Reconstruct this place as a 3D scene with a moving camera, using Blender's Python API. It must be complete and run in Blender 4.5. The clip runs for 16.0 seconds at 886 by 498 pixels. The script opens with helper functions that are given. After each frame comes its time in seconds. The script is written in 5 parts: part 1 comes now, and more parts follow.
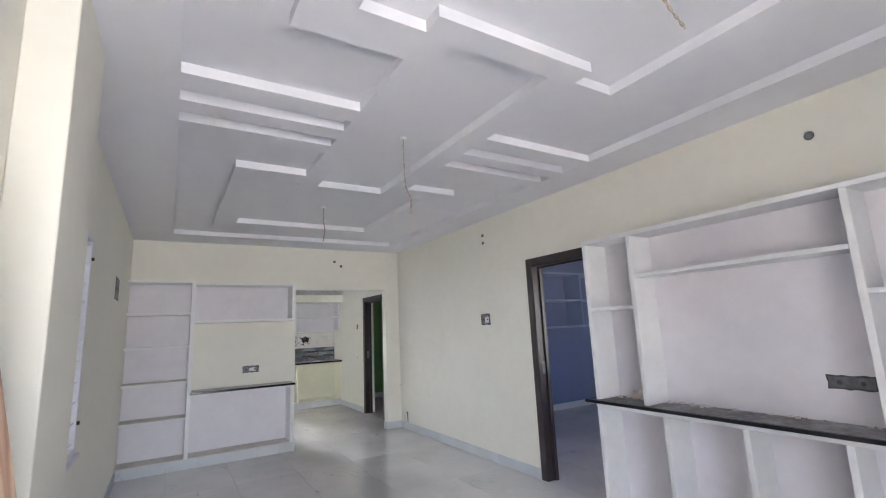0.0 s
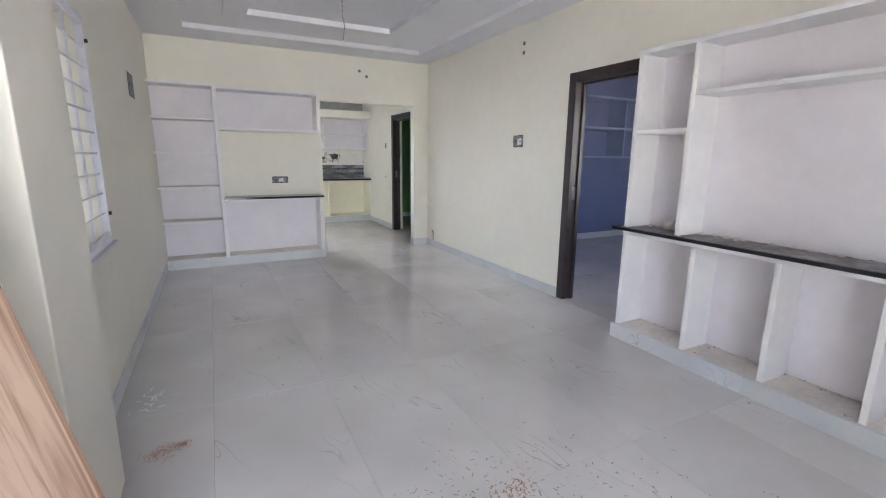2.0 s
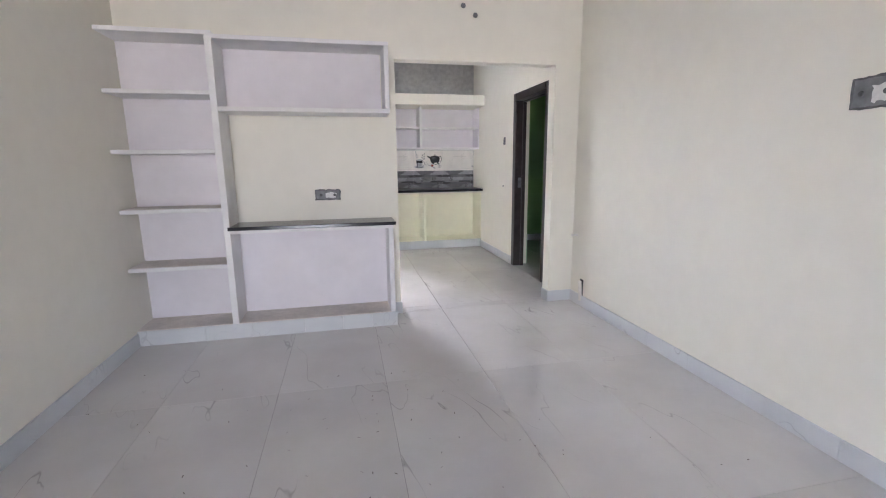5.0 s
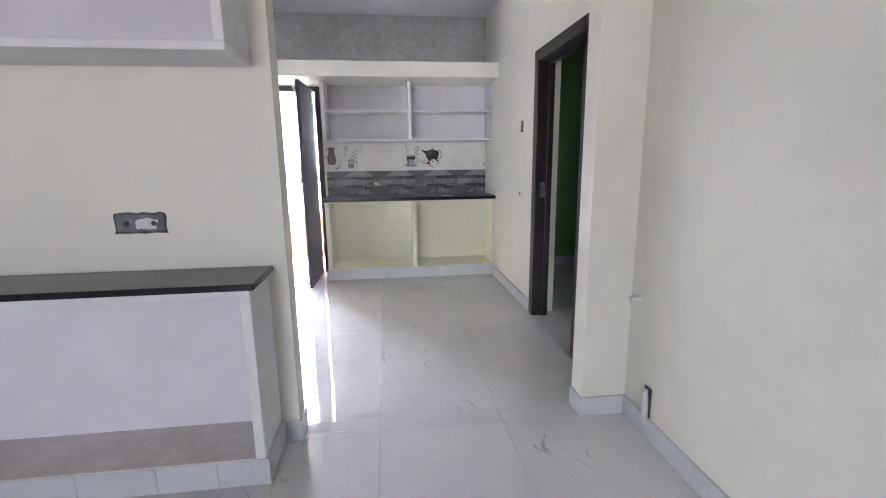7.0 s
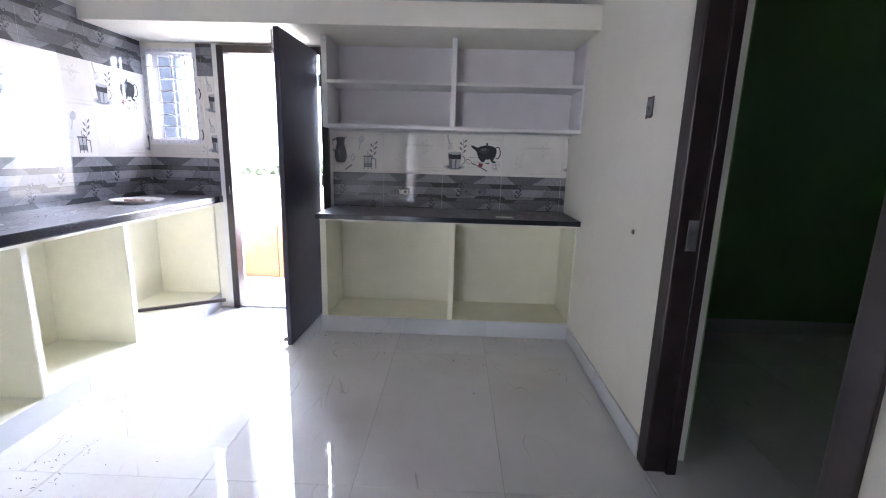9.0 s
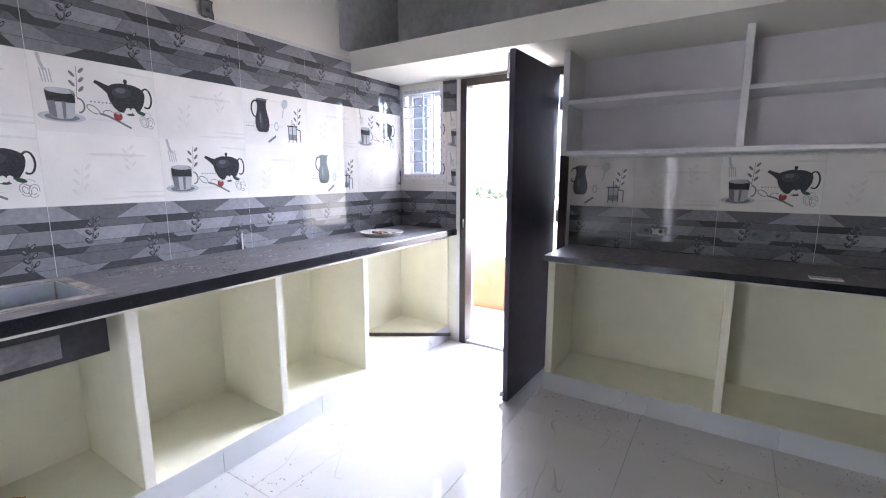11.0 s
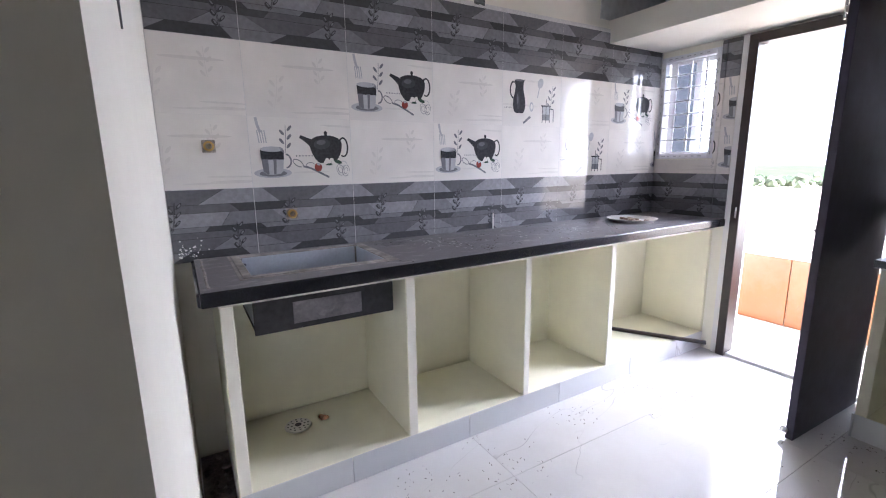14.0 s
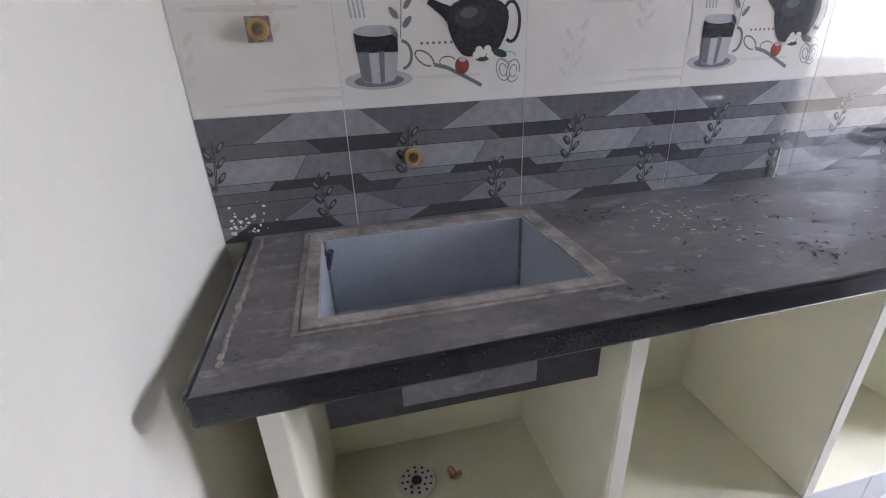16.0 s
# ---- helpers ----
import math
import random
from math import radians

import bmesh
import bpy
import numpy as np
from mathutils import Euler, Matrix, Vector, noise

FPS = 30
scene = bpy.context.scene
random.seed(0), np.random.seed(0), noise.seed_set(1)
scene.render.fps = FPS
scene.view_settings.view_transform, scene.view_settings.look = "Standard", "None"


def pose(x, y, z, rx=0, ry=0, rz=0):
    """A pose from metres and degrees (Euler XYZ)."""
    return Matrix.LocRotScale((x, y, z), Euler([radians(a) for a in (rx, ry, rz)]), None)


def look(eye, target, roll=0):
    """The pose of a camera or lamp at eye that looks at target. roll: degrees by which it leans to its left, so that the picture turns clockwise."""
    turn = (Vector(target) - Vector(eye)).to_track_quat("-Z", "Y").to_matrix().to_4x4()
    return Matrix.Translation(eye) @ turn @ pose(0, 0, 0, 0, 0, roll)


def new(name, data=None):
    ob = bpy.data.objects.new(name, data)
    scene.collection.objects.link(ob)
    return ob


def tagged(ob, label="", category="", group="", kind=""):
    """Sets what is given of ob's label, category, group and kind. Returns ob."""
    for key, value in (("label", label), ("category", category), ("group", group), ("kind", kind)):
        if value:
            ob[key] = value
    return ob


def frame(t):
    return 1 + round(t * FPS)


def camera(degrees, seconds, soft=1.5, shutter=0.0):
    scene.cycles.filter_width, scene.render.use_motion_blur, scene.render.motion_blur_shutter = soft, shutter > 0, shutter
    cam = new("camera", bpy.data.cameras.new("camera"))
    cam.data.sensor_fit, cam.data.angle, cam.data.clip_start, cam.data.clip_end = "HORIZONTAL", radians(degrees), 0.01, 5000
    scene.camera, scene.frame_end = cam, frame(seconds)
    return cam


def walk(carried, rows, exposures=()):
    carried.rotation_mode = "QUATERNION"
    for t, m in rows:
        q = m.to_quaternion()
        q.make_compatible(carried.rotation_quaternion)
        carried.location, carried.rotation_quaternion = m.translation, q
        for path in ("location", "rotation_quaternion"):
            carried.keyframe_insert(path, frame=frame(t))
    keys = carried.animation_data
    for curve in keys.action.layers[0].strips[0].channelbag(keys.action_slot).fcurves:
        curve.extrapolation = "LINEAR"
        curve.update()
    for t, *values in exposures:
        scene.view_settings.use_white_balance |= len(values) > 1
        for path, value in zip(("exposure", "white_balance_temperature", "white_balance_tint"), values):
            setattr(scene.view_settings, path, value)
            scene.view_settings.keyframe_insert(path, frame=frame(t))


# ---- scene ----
cam = camera(89.5, 16.0, soft=1.1)
PATH = [
    (0, (1.438, 1.166, 1.471), (2.466, 2.846, 1.816), -2.6),
    (0.5, (1.439, 1.158, 1.44), (2.464, 2.875, 1.404), -2.5),
    (1, (1.454, 1.155, 1.412), (2.475, 2.854, 1.141), -2.5),
    (1.5, (1.493, 1.166, 1.396), (2.512, 2.843, 1.013), -1.7),
    (2, (1.575, 1.322, 1.374), (2.467, 3.065, 0.967), 0.6),
    (2.5, (1.711, 1.63, 1.37), (2.418, 3.456, 0.96), -0.6),
    (3, (1.908, 2.002, 1.348), (2.405, 3.899, 0.951), -0.5),
    (3.2, (1.982, 2.159, 1.362), (2.418, 4.071, 0.969), -0.5),
    (5.3, (2.657, 4.259, 1.274), (3.065, 6.182, 0.904), -0.8),
    (5.5, (2.763, 4.447, 1.271), (3.167, 6.372, 0.906), -1.0),
    (6, (2.984, 4.884, 1.268), (3.385, 6.808, 0.894), -0.8),
    (6.5, (3.207, 5.327, 1.264), (3.6, 7.249, 0.874), -0.9),
    (7, (3.391, 5.735, 1.284), (3.628, 7.682, 0.892), -0.7),
    (7.5, (3.503, 6.205, 1.298), (3.658, 8.157, 0.888), -0.7),
    (8, (3.639, 6.653, 1.286), (3.762, 8.605, 0.869), -0.5),
    (8.2, (3.686, 6.822, 1.293), (3.788, 8.775, 0.877), 0.2),
    (10.3, (3.688, 7.958, 1.356), (3.033, 9.812, 0.99), 0.5),
    (10.5, (3.669, 7.96, 1.366), (2.875, 9.761, 1.011), 0.3),
    (11, (3.628, 7.943, 1.372), (2.57, 9.609, 1.045), -0.0),
    (11.5, (3.617, 7.917, 1.378), (2.318, 9.403, 1.06), -0.3),
    (12, (3.614, 7.899, 1.368), (2.121, 9.194, 1.058), -0.8),
    (12.5, (3.623, 7.914, 1.371), (2.034, 9.083, 1.044), -1.0),
    (13, (3.614, 7.916, 1.36), (2.001, 9.05, 1.023), -0.9),
    (13.5, (3.559, 7.909, 1.353), (1.929, 9.011, 0.993), -0.4),
    (14, (3.418, 7.876, 1.348), (1.724, 8.868, 0.962), -0.7),
    (14.5, (3.237, 7.929, 1.325), (1.431, 8.686, 0.917), -1.2),
    (15, (3.0, 8.04, 1.345), (1.103, 8.509, 0.922), 0.2),
    (15.5, (2.692, 8.062, 1.34), (0.829, 8.425, 0.711), -0.1),
    (16, (2.4, 8.15, 1.368), (0.616, 8.53, 0.548), -2.5),
]

EXPOSURES = [(0.0, 3.08, 5700, 12), (1.5, 3.26, 5700, 12), (3.0, 3.2, 6050, 15), (5.5, 3.45, 5750, 17), (6.5, 3.36, 5700, 17), (7.5, 3.05, 5500, 17), (8.0, 2.78, 5450, 18), (10.5, 2.46, 5480, 18), (12.0, 2.16, 5650, 19), (13.0, 2.08, 5650, 20), (14.0, 1.84, 5700, 19), (15.0, 1.55, 5850, 18), (16.0, 1.57, 5800, 17)]
walk(cam, [(t, look(eye, target, roll)) for t, eye, target, roll in PATH], EXPOSURES)

# ---- light ----
world = bpy.data.worlds.new("sky")
scene.world = world
world.use_nodes = True
wn = world.node_tree.nodes
sky = wn.new("ShaderNodeTexSky")
sky.sky_type = "NISHITA"
sky.sun_disc = False
sky.sun_elevation = radians(52)
sky.sun_rotation = radians(100)
sky.dust_density = 3.0
wn["Background"].inputs["Strength"].default_value = 0.15
world.node_tree.links.new(sky.outputs[0], wn["Background"].inputs["Color"])

sun_data = bpy.data.lights.new("sun", "SUN")
sun_data.energy, sun_data.angle, sun_data.color = 5.0, radians(0.5), (1.0, 0.95, 0.86)
sun = new("sun", sun_data)
sun.matrix_world = look((8, 2, 12), (8 - 0.98, 2 - 0.17, 12 - 1.27))


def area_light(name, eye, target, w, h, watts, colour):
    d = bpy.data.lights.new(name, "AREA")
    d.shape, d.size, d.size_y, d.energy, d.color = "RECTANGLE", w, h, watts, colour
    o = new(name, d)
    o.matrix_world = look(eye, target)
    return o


# added lamps for sky light, at or outside openings the walk never faces
area_light("entrance_sky_fill", (0.6, -6.0, 2.0), (2.6, 6.0, 1.0), 5.0, 3.2, 95.0, (1.0, 0.965, 0.91))
area_light("doorway_daylight", (1.66, -0.50, 1.15), (1.90, 4.0, 1.15), 1.2, 1.9, 1.5, (0.97, 0.98, 1.0))
area_light("bedroom_daylight", (6.4, 3.05, 1.5), (6.4, 6.0, 1.0), 1.2, 1.2, 0.10, (0.80, 0.88, 1.0))
# wide lamp added far beyond the kitchen door, in place of bright sky
area_light("porch_sky_fill", (3.0, 44.0, 23.0), (3.0, 9.0, 23.0), 64.0, 60.0, 87000.0, (0.98, 0.98, 1.0))

# ---- materials ----


def material(name, colour, rough=0.6, metal=0.0, grain=40.0, vary=0.06, stain=1.3, stain_amount=0.08, bump=0.15, bump_scale=120.0, specular=0.5, coat=0.0, piece=0.0):
    """A procedural surface: base colour varied at two scales, with fine relief."""
    m = bpy.data.materials.new(name)
    m.use_nodes = True
    nt = m.node_tree
    n, l = nt.nodes, nt.links
    b = n["Principled BSDF"]
    b.inputs["Metallic"].default_value = metal
    b.inputs["Specular IOR Level"].default_value = specular
    b.inputs["Coat Weight"].default_value = coat
    co = n.new("ShaderNodeTexCoord")
    fine = n.new("ShaderNodeTexNoise")
    fine.inputs["Scale"].default_value, fine.inputs["Detail"].default_value = grain, 4
    wide = n.new("ShaderNodeTexNoise")
    wide.inputs["Scale"].default_value, wide.inputs["Detail"].default_value = stain, 5
    for t in (fine, wide):
        l.new(co.outputs["Object"], t.inputs["Vector"])

    def spread(source, amount):
        r = n.new("ShaderNodeMapRange")
        r.inputs["From Min"].default_value, r.inputs["From Max"].default_value = 0.3, 0.7
        r.inputs["To Min"].default_value, r.inputs["To Max"].default_value = 1 - amount, 1 + amount
        l.new(source, r.inputs["Value"])
        return r.outputs[0]
    a = n.new("ShaderNodeMath")
    a.operation = "MULTIPLY"
    l.new(spread(fine.outputs["Fac"], vary), a.inputs[0])
    l.new(spread(wide.outputs["Fac"], stain_amount), a.inputs[1])
    last = a.outputs[0]
    if piece:
        info = n.new("ShaderNodeObjectInfo")
        r = n.new("ShaderNodeMapRange")
        r.inputs["To Min"].default_value, r.inputs["To Max"].default_value = 1 - piece, 1 + piece
        l.new(info.outputs["Random"], r.inputs["Value"])
        c = n.new("ShaderNodeMath")
        c.operation = "MULTIPLY"
        l.new(last, c.inputs[0])
        l.new(r.outputs[0], c.inputs[1])
        last = c.outputs[0]
    mix = n.new("ShaderNodeVectorMath")
    mix.operation = "SCALE"
    mix.inputs[0].default_value = colour
    l.new(last, mix.inputs["Scale"])
    l.new(mix.outputs[0], b.inputs["Base Color"])
    rr = n.new("ShaderNodeMapRange")
    rr.inputs["To Min"].default_value, rr.inputs["To Max"].default_value = rough * 0.85, min(1, rough * 1.15)
    l.new(wide.outputs["Fac"], rr.inputs["Value"])
    l.new(rr.outputs[0], b.inputs["Roughness"])
    if bump:
        rel = n.new("ShaderNodeTexNoise")
        rel.inputs["Scale"].default_value, rel.inputs["Detail"].default_value = bump_scale, 3
        l.new(co.outputs["Object"], rel.inputs["Vector"])
        bp = n.new("ShaderNodeBump")
        bp.inputs["Strength"].default_value, bp.inputs["Distance"].default_value = bump, 0.004
        l.new(rel.outputs["Fac"], bp.inputs["Height"])
        l.new(bp.outputs[0], b.inputs["Normal"])
    return m


def marble(name, base, vein, rough, seed, dirt=0.0, specular=0.5):
    """Polished vitrified tile: pale ground, thin dark veins, broad clouds, each tile offset by its own random."""
    m = bpy.data.materials.new(name)
    m.use_nodes = True
    n, l = m.node_tree.nodes, m.node_tree.links
    b = n["Principled BSDF"]
    b.inputs["Specular IOR Level"].default_value = specular
    co = n.new("ShaderNodeTexCoord")
    info = n.new("ShaderNodeObjectInfo")
    off = n.new("ShaderNodeVectorMath")
    off.operation = "MULTIPLY_ADD"
    off.inputs[1].default_value = (37.0, 61.0, 23.0)
    l.new(info.outputs["Random"], off.inputs[0])
    l.new(co.outputs["Object"], off.inputs[2])
    mp = n.new("ShaderNodeMapping")
    mp.vector_type = "TEXTURE"
    mp.inputs["Rotation"].default_value = (0, 0, radians(seed))
    mp.inputs["Scale"].default_value = (2.4, 0.62, 1.0)
    l.new(off.outputs[0], mp.inputs["Vector"])
    wob = n.new("ShaderNodeTexNoise")
    wob.inputs["Scale"].default_value, wob.inputs["Detail"].default_value, wob.inputs["Distortion"].default_value = 1.5, 3.4, 0.15
    wob.inputs["Roughness"].default_value = 0.55
    l.new(mp.outputs[0], wob.inputs["Vector"])
    d = n.new("ShaderNodeMath")
    d.operation = "SUBTRACT"
    d.inputs[1].default_value = 0.5
    l.new(wob.outputs["Fac"], d.inputs[0])
    ab = n.new("ShaderNodeMath")
    ab.operation = "ABSOLUTE"
    l.new(d.outputs[0], ab.inputs[0])
    ramp = n.new("ShaderNodeValToRGB")
    ramp.color_ramp.elements[0].position, ramp.color_ramp.elements[0].color = 0.0, (1, 1, 1, 1)
    ramp.color_ramp.elements[1].position, ramp.color_ramp.elements[1].color = 0.0038, (0, 0, 0, 1)
    l.new(ab.outputs[0], ramp.inputs[0])
    gate = n.new("ShaderNodeTexNoise")
    gate.inputs["Scale"].default_value, gate.inputs["Detail"].default_value = 2.7, 2
    l.new(off.outputs[0], gate.inputs["Vector"])
    gr = n.new("ShaderNodeMapRange")
    gr.inputs["From Min"].default_value, gr.inputs["From Max"].default_value = 0.46, 0.64
    l.new(gate.outputs["Fac"], gr.inputs["Value"])
    vm = n.new("ShaderNodeMath")
    vm.operation = "MULTIPLY"
    l.new(ramp.outputs[0], vm.inputs[0])
    l.new(gr.outputs[0], vm.inputs[1])
    cloud = n.new("ShaderNodeTexNoise")
    cloud.inputs["Scale"].default_value, cloud.inputs["Detail"].default_value = 1.4, 6
    l.new(off.outputs[0], cloud.inputs["Vector"])
    ground = n.new("ShaderNodeMixRGB")
    ground.inputs[1].default_value = (*base, 1)
    ground.inputs[2].default_value = (*[c * 0.86 for c in base], 1)
    cr = n.new("ShaderNodeMapRange")
    cr.inputs["From Min"].default_value, cr.inputs["From Max"].default_value = 0.35, 0.7
    l.new(cloud.outputs["Fac"], cr.inputs["Value"])
    l.new(cr.outputs[0], ground.inputs[0])
    mx = n.new("ShaderNodeMixRGB")
    mx.inputs[2].default_value = (*vein, 1)
    l.new(vm.outputs[0], mx.inputs[0])
    l.new(ground.outputs[0], mx.inputs[1])
    last = mx.outputs[0]
    geo = n.new("ShaderNodeNewGeometry")
    dust = n.new("ShaderNodeTexNoise")
    dust.inputs["Scale"].default_value, dust.inputs["Detail"].default_value = 0.9, 7
    dust.inputs["Roughness"].default_value = 0.65
    l.new(geo.outputs["Position"], dust.inputs["Vector"])
    dr = n.new("ShaderNodeMapRange")
    dr.inputs["From Min"].default_value, dr.inputs["From Max"].default_value = 0.42, 0.72
    dr.inputs["To Max"].default_value = dirt
    l.new(dust.outputs["Fac"], dr.inputs["Value"])
    dm = n.new("ShaderNodeMixRGB")
    dm.inputs[2].default_value = (0.42, 0.38, 0.33, 1)
    l.new(dr.outputs[0], dm.inputs[0])
    l.new(last, dm.inputs[1])
    l.new(dm.outputs[0], b.inputs["Base Color"])
    rr = n.new("ShaderNodeMapRange")
    rr.inputs["From Min"].default_value, rr.inputs["From Max"].default_value = 0.35, 0.75
    rr.inputs["To Min"].default_value, rr.inputs["To Max"].default_value = rough, rough + 0.025
    l.new(dust.outputs["Fac"], rr.inputs["Value"])
    l.new(rr.outputs[0], b.inputs["Roughness"])
    return m


CREAM = material("cream_paint", (0.83, 0.80, 0.705), 0.58, grain=9, vary=0.015, stain=0.8, stain_amount=0.03, bump=0.12, bump_scale=25)
WHITE = material("white_ceiling_paint", (0.80, 0.79, 0.82), 0.6, grain=8, vary=0.012, stain=0.9, stain_amount=0.02, bump=0.12, bump_scale=30)
LILAC = material("lilac_primer", (0.80, 0.765, 0.795), 0.7, grain=10, vary=0.02, stain=2.0, stain_amount=0.05, bump=0.3, bump_scale=40)
EDGE = material("white_shelf_paint", (0.82, 0.805, 0.80), 0.55, grain=14, vary=0.02, stain=3.0, stain_amount=0.05, bump=0.2, bump_scale=60)
BLUE = material("blue_bedroom_paint", (0.22, 0.25, 0.41), 0.6, grain=9, vary=0.02, stain_amount=0.04, bump=0.2, bump_scale=35)
GREEN = material("green_bedroom_paint", (0.19, 0.33, 0.13), 0.6, grain=9, vary=0.02, stain_amount=0.04, bump=0.2, bump_scale=35)
BEIGE = material("pale_yellow_niche_paint", (0.86, 0.83, 0.66), 0.6, grain=9, vary=0.02, stain=2.0, stain_amount=0.05, bump=0.25, bump_scale=40)
CEMENT = material("raw_cement_plaster", (0.50, 0.50, 0.48), 0.9, grain=22, vary=0.12, stain=1.6, stain_amount=0.2, bump=0.5, bump_scale=70)
ROUGH = material("dusty_cement_floor", (0.71, 0.655, 0.605), 0.95, grain=30, vary=0.07, stain=3, stain_amount=0.11, bump=0.6, bump_scale=60)
CEMENTDUST = material("grey_cement_dust", (0.27, 0.255, 0.25), 0.9, grain=26, vary=0.25, stain=5, stain_amount=0.35, bump=0.6, bump_scale=60)
# dark mortar colour that also carries the shade of recesses and holes
SOCKET = material("shaded_mortar_recess", (0.10, 0.10, 0.10), 0.9, grain=60, vary=0.3, stain=20, stain_amount=0.4, bump=0.6, bump_scale=90)
STEELBOX = material("galvanised_box", (0.16, 0.16, 0.165), 0.5, metal=0.3, grain=30, vary=0.2, stain=12, stain_amount=0.3)
FRAME = material("dark_brown_wood", (0.030, 0.020, 0.020), 0.35, grain=14, vary=0.25, stain=3, stain_amount=0.2, bump=0.2, bump_scale=50)
# bluish lift in the laminate colour imitates glare from the doorway
LEAF = material("dark_door_laminate", (0.036, 0.030, 0.052), 0.45, grain=12, vary=0.25, stain=2, stain_amount=0.2, bump=0.12, bump_scale=40)
def dusty_stone(name, dark, dust, rough):
    """Black stone under a film of dust: fine grain, broad wiped patches and pale smears."""
    m = bpy.data.materials.new(name)
    m.use_nodes = True
    n, l = m.node_tree.nodes, m.node_tree.links
    b = n["Principled BSDF"]
    b.inputs["Specular IOR Level"].default_value = 0.4
    co = n.new("ShaderNodeTexCoord")
    stretch = n.new("ShaderNodeMapping")
    stretch.inputs["Scale"].default_value = (1.6, 0.8, 1.0)
    l.new(co.outputs["Object"], stretch.inputs["Vector"])
    tex = []
    for scale, detail, rg in ((4.5, 8, 0.68), (70.0, 4, 0.6), (13.0, 6, 0.6)):
        t = n.new("ShaderNodeTexNoise")
        t.inputs["Scale"].default_value, t.inputs["Detail"].default_value, t.inputs["Roughness"].default_value = scale, detail, rg
        l.new(stretch.outputs[0] if scale < 60 else co.outputs["Object"], t.inputs["Vector"])
        tex.append(t)

    def spread(t, lo, hi, out):
        r = n.new("ShaderNodeMapRange")
        r.inputs["From Min"].default_value, r.inputs["From Max"].default_value, r.inputs["To Max"].default_value = lo, hi, out
        l.new(t.outputs["Fac"], r.inputs["Value"])
        return r.outputs[0]
    film = n.new("ShaderNodeMath")
    film.operation = "MULTIPLY_ADD"
    film.use_clamp = True
    l.new(spread(tex[1], 0.3, 0.7, 0.35), film.inputs[0])
    film.inputs[1].default_value = 1.0
    l.new(spread(tex[0], 0.38, 0.62, 0.8), film.inputs[2])
    mix = n.new("ShaderNodeMixRGB")
    mix.inputs[1].default_value, mix.inputs[2].default_value = (*dark, 1), (*dust, 1)
    l.new(film.outputs[0], mix.inputs[0])
    smear = n.new("ShaderNodeMixRGB")
    smear.inputs[2].default_value = (0.42, 0.40, 0.38, 1)
    l.new(spread(tex[2], 0.56, 0.70, 0.6), smear.inputs[0])
    l.new(mix.outputs[0], smear.inputs[1])
    l.new(smear.outputs[0], b.inputs["Base Color"])
    gloss = n.new("ShaderNodeMapRange")
    gloss.inputs["To Min"].default_value, gloss.inputs["To Max"].default_value = rough * 0.6, rough * 1.5
    l.new(film.outputs[0], gloss.inputs["Value"])
    l.new(gloss.outputs[0], b.inputs["Roughness"])
    bp = n.new("ShaderNodeBump")
    bp.inputs["Strength"].default_value, bp.inputs["Distance"].default_value = 0.3, 0.003
    l.new(tex[1].outputs["Fac"], bp.inputs["Height"])
    l.new(bp.outputs[0], b.inputs["Normal"])
    return m


GRANITE = dusty_stone("dusty_black_granite", (0.085, 0.080, 0.088), (0.24, 0.225, 0.225), 0.4)
GRANITE_EDGE = material("polished_black_granite", (0.018, 0.018, 0.022), 0.16, grain=200, vary=0.35, stain=8, stain_amount=0.2, bump=0)
STEEL = material("satin_steel", (0.52, 0.56, 0.62), 0.38, metal=0.25, grain=80, vary=0.05, stain=5, stain_amount=0.08, bump=0.05, bump_scale=200)
COATING = material("black_sink_coating", (0.022, 0.021, 0.022), 0.6, grain=40, vary=0.4, stain=9, stain_amount=0.4)
RIM = material("beige_dusty_rim", (0.36, 0.33, 0.30), 0.6, metal=0.1, grain=50, vary=0.2, stain=14, stain_amount=0.45, bump=0.3)
DUSTY = material("dusty_steel", (0.26, 0.25, 0.24), 0.5, metal=0.3, grain=40, vary=0.2, stain=9, stain_amount=0.3, bump=0.2)
CHROME = material("chrome", (0.7, 0.7, 0.7), 0.15, metal=1.0, bump=0)
BRASS = material("brass_pipe_thread", (0.62, 0.42, 0.16), 0.35, metal=0.9, grain=60, vary=0.15, bump=0.2)
ALU = material("white_powder_coat", (0.78, 0.78, 0.82), 0.35, grain=30, vary=0.03, stain=6, stain_amount=0.06, bump=0.05)
BLACK = material("black_print", (0.055, 0.056, 0.060), 0.04, vary=0.25, grain=90, bump=0)
INK = material("grey_print", (0.22, 0.22, 0.24), 0.04, vary=0.1, bump=0)
PALE = material("pale_grey_print", (0.52, 0.52, 0.54), 0.04, vary=0.08, bump=0)
FAINT = material("faint_print", (0.775, 0.742, 0.700), 0.04, vary=0.04, bump=0)
RED = material("red_print", (0.32, 0.075, 0.06), 0.04, vary=0.2, bump=0)
LEAFGREEN = material("green_print", (0.06, 0.10, 0.075), 0.04, vary=0.2, bump=0)
CERAMIC = material("white_glazed_tile", (0.82, 0.785, 0.74), 0.05, grain=5, vary=0.03, stain=3.0, stain_amount=0.09, bump=0, piece=0.015, specular=0.17)
GREYS = [material("grey_tile_" + k, (v, v, v * 1.06), 0.05, grain=60, vary=0.12, stain=8, stain_amount=0.08, bump=0, specular=0.4) for k, v in (("dark", 0.075), ("mid", 0.15), ("soft", 0.23), ("light", 0.31))]
GROUT = material("white_grout", (0.70, 0.69, 0.67), 0.9, grain=90, vary=0.1)
JOINT = material("grey_floor_grout", (0.30, 0.29, 0.28), 0.9, grain=90, vary=0.15)
